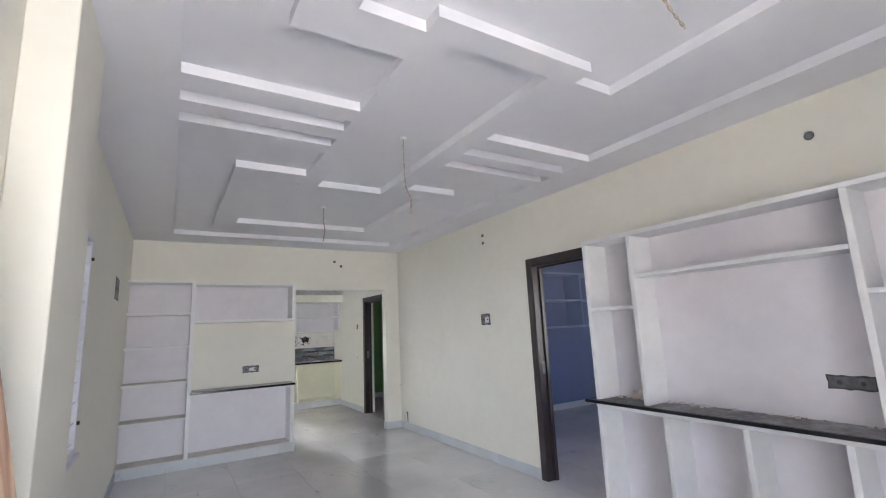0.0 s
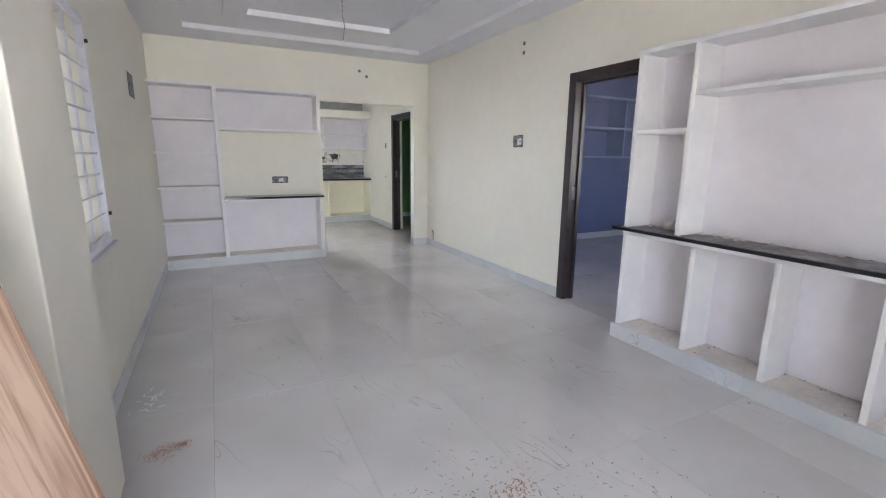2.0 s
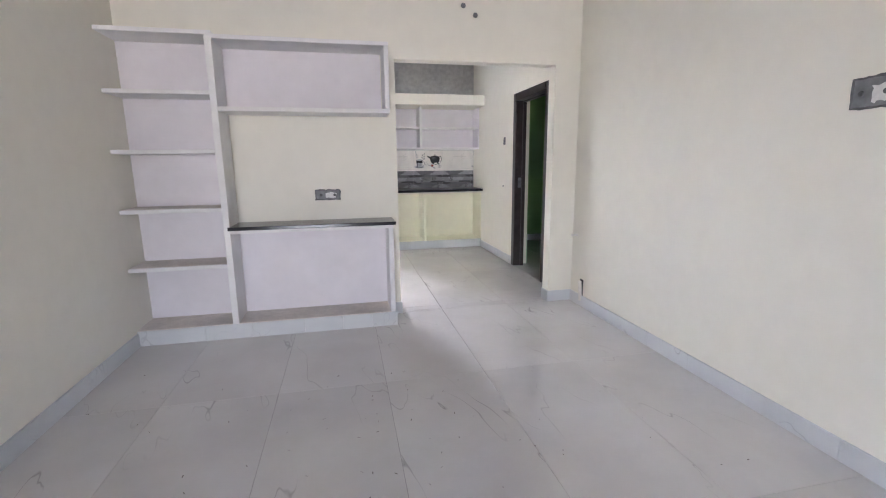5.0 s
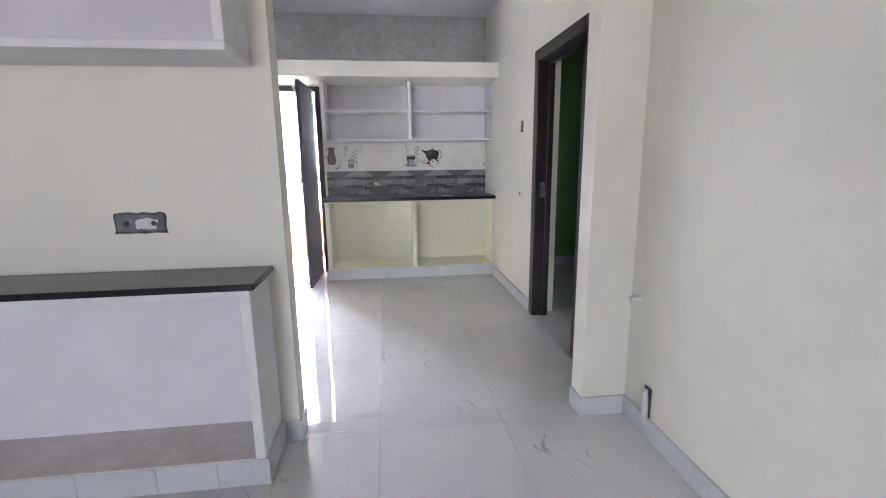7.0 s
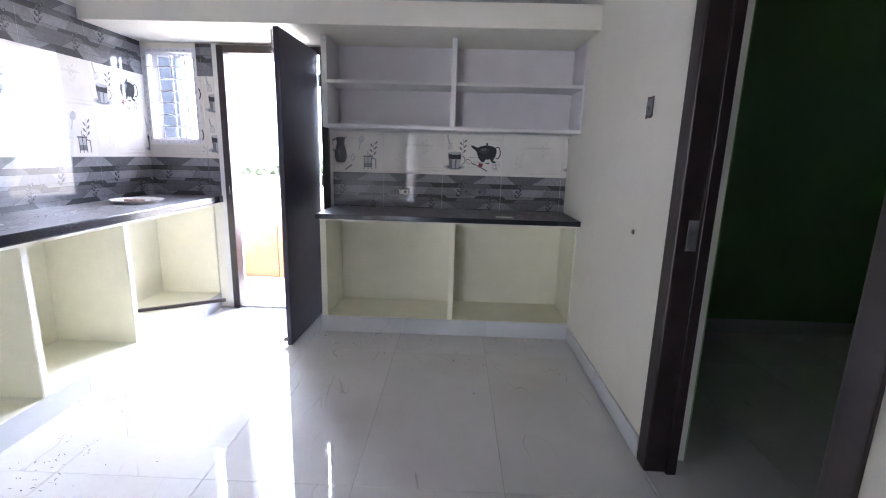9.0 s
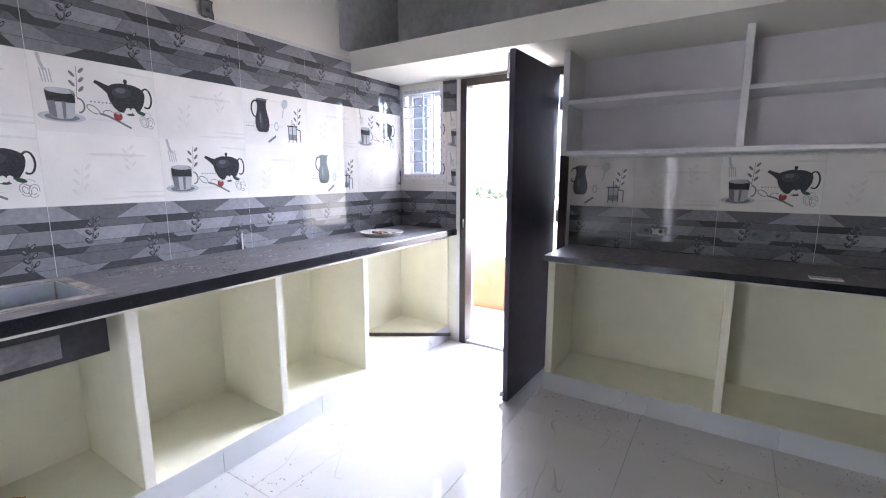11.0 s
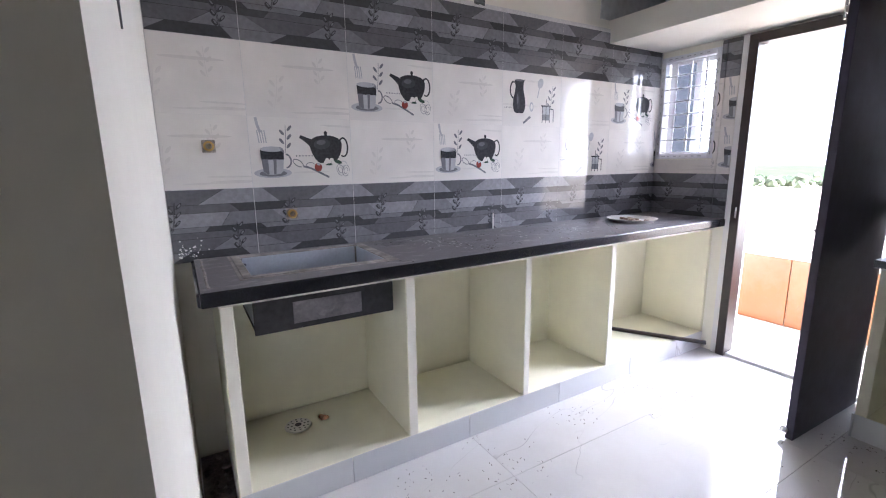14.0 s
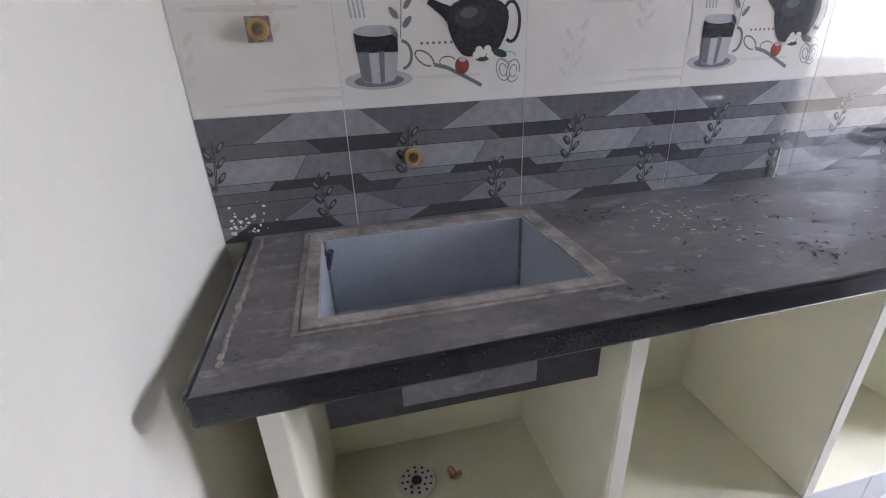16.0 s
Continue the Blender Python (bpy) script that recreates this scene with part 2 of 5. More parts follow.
MARBLE = marble("veined_white_tile", (0.70, 0.678, 0.660), (0.41, 0.395, 0.385), 0.018, 105, 0.24, 0.95)
SKIRT = marble("veined_skirting_tile", (0.66, 0.67, 0.68), (0.44, 0.44, 0.46), 0.42, 50, 0.10)
WOOD = material("raw_timber", (0.46, 0.28, 0.16), 0.55, grain=8, vary=0.1, stain=2, stain_amount=0.15, bump=0.25, bump_scale=60)
SHAVING = material("wood_shavings", (0.36, 0.25, 0.18), 0.8, grain=60, vary=0.3)
STAYMETAL = material("brown_grey_iron", (0.17, 0.12, 0.10), 0.6, metal=0.3, grain=60, vary=0.3, stain=15, stain_amount=0.4)
RUST = material("red_brick_dust", (0.48, 0.25, 0.15), 0.95, grain=50, vary=0.3, stain=9, stain_amount=0.3)
LIME = material("white_paint_splash", (0.72, 0.71, 0.69), 0.8, grain=40, vary=0.1)
DEBRIS = material("dark_grit", (0.13, 0.11, 0.10), 0.9, grain=60, vary=0.4)
WIRE = material("twisted_flex", (0.34, 0.29, 0.24), 0.6, grain=60, vary=0.2)
REDWIRE = material("red_wire", (0.5, 0.05, 0.04), 0.5)
STONE = marble("orange_stone_cladding", (0.28, 0.10, 0.035), (0.17, 0.055, 0.02), 0.25, 50, 0.3)
CONCRETE = material("pale_concrete", (0.70, 0.68, 0.64), 0.85, grain=20, vary=0.1, stain=2, stain_amount=0.1)
SOIL = material("pale_sandy_soil", (0.50, 0.43, 0.33), 0.95, grain=0.4, vary=0.15, stain=0.02, stain_amount=0.2, bump=0.3, bump_scale=2)
FIELD = material("green_field", (0.10, 0.20, 0.06), 0.95, grain=0.5, vary=0.25, stain=0.05, stain_amount=0.3, bump=0.4, bump_scale=3)
BUSH = material("scrub_leaves", (0.10, 0.13, 0.08), 0.8, grain=3, vary=0.4)
PLATE = material("white_plastic", (0.75, 0.72, 0.68), 0.4, vary=0.04)
EXTERIOR = material("grey_outside_plaster", (0.16, 0.145, 0.125), 0.9, grain=12, vary=0.1, stain=1.5, stain_amount=0.2, bump=0.4, bump_scale=40)

# wood grain runs along the board
wn2, wl2 = WOOD.node_tree.nodes, WOOD.node_tree.links
wco = wn2.new("ShaderNodeTexCoord")
wmap = wn2.new("ShaderNodeMapping")
wmap.inputs["Scale"].default_value = (13.0, 13.0, 0.8)
wave = wn2.new("ShaderNodeTexNoise")
wave.inputs["Scale"].default_value, wave.inputs["Detail"].default_value, wave.inputs["Distortion"].default_value = 1.4, 6, 1.6
wramp = wn2.new("ShaderNodeValToRGB")
wramp.color_ramp.elements[0].position, wramp.color_ramp.elements[0].color = 0.35, (0.27, 0.13, 0.07, 1)
wramp.color_ramp.elements[1].position, wramp.color_ramp.elements[1].color = 0.62, (0.68, 0.50, 0.36, 1)
wl2.new(wco.outputs["Object"], wmap.inputs["Vector"])
wl2.new(wmap.outputs[0], wave.inputs["Vector"])
wl2.new(wave.outputs["Fac"], wramp.inputs[0])
wl2.new(wramp.outputs[0], wn2["Principled BSDF"].inputs["Base Color"])

GLASS = bpy.data.materials.new("window_glass")
GLASS.use_nodes = True
gb = GLASS.node_tree.nodes["Principled BSDF"]
gb.inputs["Transmission Weight"].default_value, gb.inputs["Roughness"].default_value, gb.inputs["IOR"].default_value = 1.0, 0.02, 1.45
gb.inputs["Base Color"].default_value = (0.90, 0.93, 0.93, 1)

TINT = bpy.data.materials.new("tinted_window_glass")
TINT.use_nodes = True
tb = TINT.node_tree.nodes["Principled BSDF"]
tb.inputs["Transmission Weight"].default_value, tb.inputs["Roughness"].default_value, tb.inputs["IOR"].default_value = 1.0, 0.12, 1.45
tb.inputs["Base Color"].default_value = (0.036, 0.038, 0.040, 1)

FILM = bpy.data.materials.new("film_covered_glass")
FILM.use_nodes = True
fb = FILM.node_tree.nodes["Principled BSDF"]
fb.inputs["Transmission Weight"].default_value, fb.inputs["Roughness"].default_value, fb.inputs["IOR"].default_value = 1.0, 0.2, 1.45
fb.inputs["Base Color"].default_value = (0.010, 0.011, 0.013, 1)

# ---- mesh helpers ----


def box_into(bm, x0, x1, y0, y1, z0, z1, bevel=0.0):
    """Adds a box, its edges rounded by bevel."""
    r = bmesh.ops.create_cube(bm, size=1.0, matrix=Matrix.Translation(((x0 + x1) / 2, (y0 + y1) / 2, (z0 + z1) / 2)) @ Matrix.Diagonal((x1 - x0, y1 - y0, z1 - z0, 1)))
    if bevel:
        edges = {e for v in r["verts"] for e in v.link_edges}
        bmesh.ops.bevel(bm, geom=list(edges), offset=bevel, segments=2, affect="EDGES", profile=0.5)


def box(x0, x1, y0, y1, z0, z1, bevel=0.0):
    bm = bmesh.new()
    box_into(bm, x0, x1, y0, y1, z0, z1, bevel)
    return bm


def rod_into(bm, a, b, r, seg=10):
    """Adds a round bar from a to b."""
    a, b = Vector(a), Vector(b)
    m = Matrix.Translation((a + b) / 2) @ (b - a).to_track_quat("Z", "Y").to_matrix().to_4x4()
    bmesh.ops.create_cone(bm, cap_ends=True, segments=seg, radius1=r, radius2=r, depth=(b - a).length, matrix=m)


def rod(a, b, r, seg=10):
    bm = bmesh.new()
    rod_into(bm, a, b, r, seg)
    return bm


def finish(name, bm, mat, smooth=False):
    me = bpy.data.meshes.new(name)
    bmesh.ops.recalc_face_normals(bm, faces=bm.faces)
    bm.to_mesh(me)
    bm.free()
    for m in (mat if isinstance(mat, (list, tuple)) else [mat]):
        me.materials.append(m)
    if smooth:
        for p in me.polygons:
            p.use_smooth = True
    return me


def part(name, bm, mat, parent, label="", smooth=False):
    """One mesh object under a thing or a part."""
    ob = new(name, finish(name, bm, mat, smooth))
    ob.parent = parent
    if parent is not None:
        ob.matrix_parent_inverse = parent.matrix_world.inverted()
    return tagged(ob, label)


def thing(name, at, label, category, group="", kind=""):
    """An empty at the base of a thing, which parents its parts."""
    ob = new(name)
    ob.empty_display_size = 0.1
    ob.matrix_world = Matrix.Translation(at)
    return tagged(ob, label, category, group, kind)


def single(name, bm, mat, label, category, group="", kind="", smooth=False):
    return tagged(new(name, finish(name, bm, mat, smooth)), label, category, group, kind)


def solid(xs, ys, zs, full):
    """A block of grid cells, with faces only where a full cell meets an empty one."""
    bm = bmesh.new()
    seen = {}

    def v(i, j, k):
        if (i, j, k) not in seen:
            seen[i, j, k] = bm.verts.new((xs[i], ys[j], zs[k]))
        return seen[i, j, k]
    nx, ny, nz = len(xs) - 1, len(ys) - 1, len(zs) - 1
    cells = {(i, j, k): full((xs[i] + xs[i + 1]) / 2, (ys[j] + ys[j + 1]) / 2, (zs[k] + zs[k + 1]) / 2) for i in range(nx) for j in range(ny) for k in range(nz)}
    for (i, j, k), on in cells.items():
        if not on:
            continue
        for d, corners in (((-1, 0, 0), ((0, 0, 0), (0, 0, 1), (0, 1, 1), (0, 1, 0))), ((1, 0, 0), ((1, 0, 0), (1, 1, 0), (1, 1, 1), (1, 0, 1))),
                           ((0, -1, 0), ((0, 0, 0), (1, 0, 0), (1, 0, 1), (0, 0, 1))), ((0, 1, 0), ((0, 1, 0), (0, 1, 1), (1, 1, 1), (1, 1, 0))),
                           ((0, 0, -1), ((0, 0, 0), (0, 1, 0), (1, 1, 0), (1, 0, 0))), ((0, 0, 1), ((0, 0, 1), (1, 0, 1), (1, 1, 1), (0, 1, 1)))):
            if not cells.get((i + d[0], j + d[1], k + d[2]), False):
                bm.faces.new([v(i + a, j + b, k + c) for a, b, c in corners])
    return bm


def wall(name, x0, x1, y0, y1, z0, z1, holes, mat, label):
    """A wall block with rectangular openings right through it; a hole is (low, high, bottom, top) along its length."""
    along_y = (y1 - y0) > (x1 - x0)
    cuts = sorted({c for h in holes for c in h[:2]})
    levels = sorted({z0, z1, *[c for h in holes for c in h[2:] if z0 < c < z1]})
    lo, hi = (y0, y1) if along_y else (x0, x1)
    line = [lo, *[c for c in cuts if lo < c < hi], hi]

    def full(x, y, z):
        s = y if along_y else x
        return not any(a < s < b and c < z < d for a, b, c, d in holes)
    bm = solid([x0, x1], line, levels, full) if along_y else solid(line, [y0, y1], levels, full)
    return single(name, bm, mat, label, "wall", kind="structure")


# ---- the shell ----
LX, RX, PY, PB, DY, FY = 1.0, 4.555, 7.70, 7.825, 11.03, -0.23
KX = 1.235
LC, KC = 2.70, 2.83
TH = 0.2

wall("wall_west", LX - TH, LX, FY - TH, PY, 0, 3.0, [(3.70, 4.62, 0.85, 2.12)], CREAM, "cream painted plaster wall with a barred window")
wall("wall_south", LX, RX, FY - TH, FY, 0, 3.0, [(1.02, 2.30, 0.0, 2.15)], CREAM, "cream painted plaster wall with the entrance opening")
wall("wall_east", RX, RX + TH, FY - TH, DY + TH, 0, 3.0, [(3.66, 4.63, 0, 2.12), (8.28, 9.25, 0, 2.085)], CREAM, "cream painted plaster wall with two dark door frames")
wall("wall_partition", LX - TH, RX, PY, PB, 0, 3.0, [(2.945, 4.325, 0, 2.095)], CREAM, "cream painted partition with a wide opening to the kitchen")
wall("wall_kitchen_west", LX - TH, KX, PB, DY + TH, 0, 3.0, [], CREAM, "cream painted kitchen wall above the tiles")
wall("wall_north", KX, RX, DY, DY + TH, 0, 3.0, [(1.245, 1.672, 1.345, 2.06), (1.85, 2.675, 0, 2.09)], CREAM, "kitchen outer wall with a door and a small window")
pil = box(LX, 1.135, 2.88, 3.42, 0, LC, 0.006)
single("wall_pilaster", pil, CREAM, "white painted column standing out of the wall", "column", kind="structure")

# false ceiling: two levels, lower bands joined into a pattern
yN, yF = 0.27, 7.20
SL = (3.41, 3.69, 3.95)
cx = sorted([LX, 1.42, 1.79, 2.00, 2.30, 2.45, 3.03, 3.19, 3.47, 3.69, 4.19, RX])
cy = sorted([FY, yN, 0.85, 1.06, 2.52, 2.63, 2.66, 2.85, *SL, *[s + 0.14 for s in SL], 4.60, 4.82, 4.95, 6.39, 6.60, yF, PY])


def low_band(x, y, z):
    if z > 2.755:
        return True
    if x < 1.42 or x > 4.19 or y < yN or y > yF:
        return True
    if 2.30 < x < 3.19 and 2.52 < y < 4.95:
        return not (2.45 < x < 3.03 and 2.66 < y < 4.82)
    if 1.79 < x < 3.69 and 4.60 < y < 6.60:
        return not (2.00 < x < 3.47 and 4.82 < y < 6.39)
    if 1.79 < x < 3.69 and 0.85 < y < 2.85:
        return not (2.00 < x < 3.47 and 1.06 < y < 2.63)
    return any(s < y < s + 0.14 for s in SL)


single("ceiling", solid(cx, cy, [LC, 2.755, 3.0], low_band), WHITE, "white false ceiling with stepped geometric bands", "ceiling", kind="structure")
single("ceiling_kitchen", box(KX, RX, PB, DY, KC, 3.0), WHITE, "plain white kitchen ceiling", "ceiling", kind="structure")

# rooms beyond the two dark frames
wall("wall_bedroom_north", RX + TH, 8.2, 7.0, 7.15, 0, 3.0, [], BLUE, "blue painted bedroom wall")
wall("wall_bedroom_east", 8.2, 8.35, 2.85, 7.15, 0, 3.0, [], BLUE, "blue painted bedroom wall")
wall("wall_bedroom_south", RX + TH, 8.2, 2.85, 3.0, 0, 3.0, [(5.7, 7.1, 0.9, 2.1)], BLUE, "blue painted bedroom wall with a window opening")
wall("wall_green_north", RX + TH, 8.2, 10.9, 11.05, 0, 3.0, [], GREEN, "green painted bedroom wall")
# the small high opening is added to let light into the green room
wall("wall_green_east", 8.2, 8.35, 7.15, 11.05, 0, 3.0, [(9.2, 9.50, 2.10, 2.40)], GREEN, "green painted bedroom wall with an unseen opening added for light")
single("wall_green_south", box(RX + TH, 8.2, 7.152, 7.17, 0, 3.0), GREEN, "green painted bedroom wall", "wall", kind="structure")
single("ceiling_bedroom", box(RX + TH, 8.35, 2.85, 11.05, 3.0, 3.1), WHITE, "plain white bedroom ceiling", "ceiling", kind="structure")
single("wall_bedroom_lining", solid([RX + TH, RX + TH + 0.006], [3.0, 3.66, 4.63, 7.0], [0, 2.12, 3.0], lambda x, y, z: not (3.66 < y < 4.63 and z < 2.12)), BLUE, "blue painted bedroom wall beside the door", "wall", kind="structure")
single("wall_green_lining", solid([RX + TH, RX + TH + 0.006], [7.17, 8.28, 9.25, 10.9], [0, 2.085, 3.0], lambda x, y, z: not (8.28 < y < 9.25 and z < 2.085)), GREEN, "green painted bedroom wall beside the door", "wall", kind="structure")
single("roof_slab", box(0.2, 8.6, -0.8, 11.23, 3.1, 3.3), CONCRETE, "flat concrete roof slab", "roof", kind="structure")
single("roof_fill", box(LX - TH, RX + TH, FY - TH, DY + TH, 3.0, 3.1), CONCRETE, "concrete slab over the rooms", "roof", kind="structure")

floor = single("floor", box(0.8, 8.35, FY - TH, DY + TH, -0.15, -0.004), JOINT, "grey grout bed under large polished tiles", "floor", kind="structure")


# ---- door frames ----
def door_frame(name, y0, y1, top, label):
    """A dark timber frame in the east wall: two posts and a head with a stop bead."""
    t = thing(name, (RX, (y0 + y1) / 2, 0), label, "door frame", kind="structure")
    w, a, b = 0.085, RX - 0.012, RX + 0.12
    for ya, yb in ((y0, y0 + w), (y1 - w, y1)):
        bm = box(a, b, ya, yb, 0, top, 0.006)
        near = yb if ya == y0 else ya
        sgn = 1 if ya == y0 else -1
        box_into(bm, b - 0.045, b - 0.002, min(near, near + sgn * 0.016), max(near, near + sgn * 0.016), 0, top - w, 0.003)
        part("door_post", bm, FRAME, t)
    bm = box(a, b, y0 + w, y1 - w, top - w, top, 0.006)
    box_into(bm, b - 0.045, b - 0.002, y0 + w, y1 - w, top - w - 0.016, top - w, 0.003)
    part("door_head", bm, FRAME, t)
    bm = box(RX + 0.03, RX + 0.07, y1 - w - 0.003, y1 - w, 0.98, 1.10, 0.001)
    part("strike_plate", bm, STEELBOX, t, "small grey strike plate")
    return t


door_frame("door_1", 3.68, 4.63, 2.12, "dark brown wooden door frame opening to a blue bedroom")
door_frame("door_2", 8.28, 9.25, 2.085, "dark brown wooden door frame opening to a green bedroom")

# ---- small repeated fixtures ----
def wall_recess(name, at, u, v, n, w, h, label, category, group=""):
    """An unfinished electrical box set in a wall: rim, mortar back and two lugs; u, v, n are its axes."""
    t = thing(name, at, label, category, group)
    m = Matrix((Vector(u), Vector(v), Vector(n))).transposed().to_4x4()
    m.translation = at

    def put(nm, bm, mat, lab=""):
        bmesh.ops.transform(bm, matrix=m, verts=bm.verts)
        part(nm, bm, mat, t, lab)
    rq = random.Random(int(abs(at[0] * 331 + at[1] * 577 + at[2] * 811) * 10))

    def ragged(hw, hh, jit, cx_, cy_, z0, z1, n=9):
        """A plate with a chipped outline."""
        pts = [(-hw + 2 * hw * i / n, -hh) for i in range(n)] + [(hw, -hh + 2 * hh * i / 4) for i in range(4)]
        pts += [(hw - 2 * hw * i / n, hh) for i in range(n)] + [(-hw, hh - 2 * hh * i / 4) for i in range(4)]
        pts = [(cx_ + p + rq.uniform(-jit, jit), cy_ + q + rq.uniform(-jit, jit)) for p, q in pts]
        bm = bmesh.new()
        lo = [bm.verts.new((p, q, z0)) for p, q in pts]
        hi = [bm.verts.new((p, q, z1)) for p, q in pts]
        bm.faces.new(hi)
        for i in range(len(pts)):
            j = (i + 1) % len(pts)
            bm.faces.new((lo[i], lo[j], hi[j], hi[i]))
        return bm
    # thin plates on the uncut wall; dark colour stands for the recess's depth
    put("broken_edge", ragged(w / 2, h / 2, 0.0035, 0, 0, -0.001, 0.0025), SOCKET, "chipped dark mortar edge")
    put("box_back", ragged(w / 2 - 0.009, h / 2 - 0.009, 0.0015, 0, 0, 0.001, 0.0040), STEELBOX, "grey metal box back")
    if 0.15 < w < 0.205:
        put("mortar_smear", ragged(w * 0.2, h * 0.26, 0.006, w * rq.uniform(0.10, 0.2), -h * 0.05, 0.002, 0.0055, 6), LIME, "pale mortar smear")
    k = max(1, round(w / 0.09))
    for i in range(k):
        c = -w / 2 + (i + 0.5) * w / k + rq.uniform(-0.006, 0.006)
        # a raised dark disc gives the hole's shade by colour
        bm = bmesh.new()
        bmesh.ops.create_cone(bm, cap_ends=True, segments=14, radius1=0.012, radius2=0.010, depth=0.004, matrix=Matrix.Translation((c, -0.002, 0.0055)))
        put("knockout", bm, SOCKET, "dark disc painted as a knockout hole")
    return t


def wall_dot(at, n, r=0.022):
    bm = bmesh.new()
    m = Matrix.Translation(at) @ Vector(n).to_track_quat("Z", "Y").to_matrix().to_4x4()
    bmesh.ops.create_cone(bm, cap_ends=True, segments=18, radius1=r, radius2=r * 0.9, depth=0.006, matrix=m)
    return single("conduit_end", bm, STEELBOX, "small round grey conduit end in a wall", "conduit", "conduit ends")


def skirting(parent, axis, at, lo, hi, face, h=0.10, start=None, pitch=1.27, gap=0.002):
    """Skirting tiles along a wall; axis 'x' or 'y', at the wall plane, face +1 or -1 for the side that it faces."""
    cuts = [lo]
    c = start if start is not None else lo + pitch
    while c < hi - 0.02:
        if c > lo + 0.02:
            cuts.append(c)
        c += pitch
    cuts.append(hi)
    for a, b in zip(cuts, cuts[1:]):
        t0, t1 = (at, at + 0.012) if face > 0 else (at - 0.012, at)
        bm = box(a + gap / 2, b - gap / 2, t0, t1, 0, h, 0.002) if axis == "x" else box(t0, t1, a + gap / 2, b - gap / 2, 0, h, 0.002)
        part("skirting_tile", bm, SKIRT, parent)


# ---- living room: display unit on the east wall ----
unit = thing("wall_unit", (4.43, 2.6, 0), "white plastered wall unit with open niches and black stone counter", "wall unit")
ux, uy0, uy1 = 4.30, 1.53, 3.665
plinth = part("plinth", box(ux - 0.014, RX, uy0, uy1 + 0.02, 0, 0.095), EDGE, unit)
part("niche_floor", box(ux - 0.012, RX, uy0 + 0.03, uy1 - 0.002, 0.095, 0.112, 0.004), ROUGH, unit, "dusty unfinished cement niche floor")
bm = bmesh.new()
box_into(bm, RX - 0.012, RX - 0.002, uy0, uy1, 0.118, 0.80)
part("back_panel", bm, LILAC, unit)
for y in (3.635, 3.085, 2.59, 2.12, 1.53):
    part("divider", box(ux, RX - 0.012, y, y + (0.03 if y > 3.5 else 0.035), 0.10, 0.815, 0.004), EDGE, unit)
part("counter_band", box(ux - 0.002, RX - 0.002, uy0, uy1 + 0.005, 0.815, 0.845, 0.004), EDGE, unit)
part("counter", box(ux - 0.035, RX - 0.001, uy0, uy1 + 0.085, 0.845, 0.868, 0.004), GRANITE_EDGE, unit, "polished black granite edge")
part("counter_dust", box(ux - 0.015, RX - 0.002, uy0 + 0.02, uy1 + 0.02, 0.868, 0.8715, 0.001), CEMENTDUST, unit, "grey cement dust on the counter")
part("back_panel", box(RX - 0.012, RX - 0.002, uy0, uy1, 0.872, 2.09), LILAC, unit)
for y, w in ((3.63, 0.035), (3.215, 0.035), (1.955, 0.035), (1.53, 0.035)):
    part("post", box(ux, RX - 0.012, y, y + w, 0.8715, 2.075, 0.004), EDGE, unit)
part("top_shelf", box(ux - 0.004, RX - 0.002, uy0, uy1 + 0.005, 2.075, 2.105, 0.004), EDGE, unit)
for a, b, z in ((3.25, 3.63, 1.555), (1.99, 3.215, 1.778), (1.565, 1.955, 1.555)):
    part("shelf", box(ux, RX - 0.012, a, b, z - 0.013, z + 0.013, 0.004), EDGE, unit)
for a, b in ((uy0, 2.69), (2.692, uy1)):
    part("skirting_tile", box(ux - 0.026, ux - 0.014, a, b + (0.02 if b == uy1 else 0), 0, 0.112, 0.002), SKIRT, plinth)
# mortar crumbs along the back of the counter
rnd = random.Random(4)
bm = bmesh.new()
for i in range(90):
    y = rnd.choice([rnd.uniform(1.6, 3.6), rnd.uniform(3.2, 3.6), rnd.uniform(2.9, 3.3)])
    s = rnd.uniform(0.004, 0.013)
    m = Matrix.Translation((RX - 0.014 - abs(rnd.gauss(0, 0.025)), y, 0.8715 + s * 0.4)) @ Matrix.Diagonal((s * rnd.uniform(0.6, 1.4), s * rnd.uniform(0.8, 2.2), s * 0.8, 1))
    bmesh.ops.create_icosphere(bm, subdivisions=1, radius=1.0, matrix=m)
single("mortar_crumbs", bm, ROUGH, "crumbs of grey mortar on the black counter", "rubble", kind="stuff")
bm = bmesh.new()
for y in (3.40, 3.44, 3.47):
    bmesh.ops.create_icosphere(bm, subdivisions=2, radius=1.0, matrix=Matrix.Translation((RX - 0.05, y, 0.90)) @ Matrix.Diagonal((0.03, 0.026, 0.03 + 0.3 * abs(y - 3.44), 1)))
single("mortar_lump", bm, ROUGH, "small lump of dried mortar on the counter", "rubble")
wall_recess("socket_box", (RX - 0.012, 2.16, 1.085), (0, -1, 0), (0, 0, 1), (-1, 0, 0), 0.21, 0.075, "unfinished grey socket box in the unit's back panel", "socket", "socket boxes")
wall_recess("socket_box", (RX - 0.012, 1.80, 1.14), (0, -1, 0), (0, 0, 1), (-1, 0, 0), 0.09, 0.06, "small unfinished socket box in the side niche", "socket", "socket boxes")
wall_recess("switch_box", (RX, 5.385, 1.54), (0, -1, 0), (0, 0, 1), (-1, 0, 0), 0.17, 0.125, "unfinished square switch box in the cream wall", "switch", "switch boxes")
wall_recess("switch_box", (LX, 6.25, 1.955), (0, 1, 0), (0, 0, 1), (1, 0, 0), 0.30, 0.20, "unfinished upright switch box in the cream wall", "switch", "switch boxes")
wall_dot((RX - 0.003, 2.14, 2.47), (-1, 0, 0), 0.026)
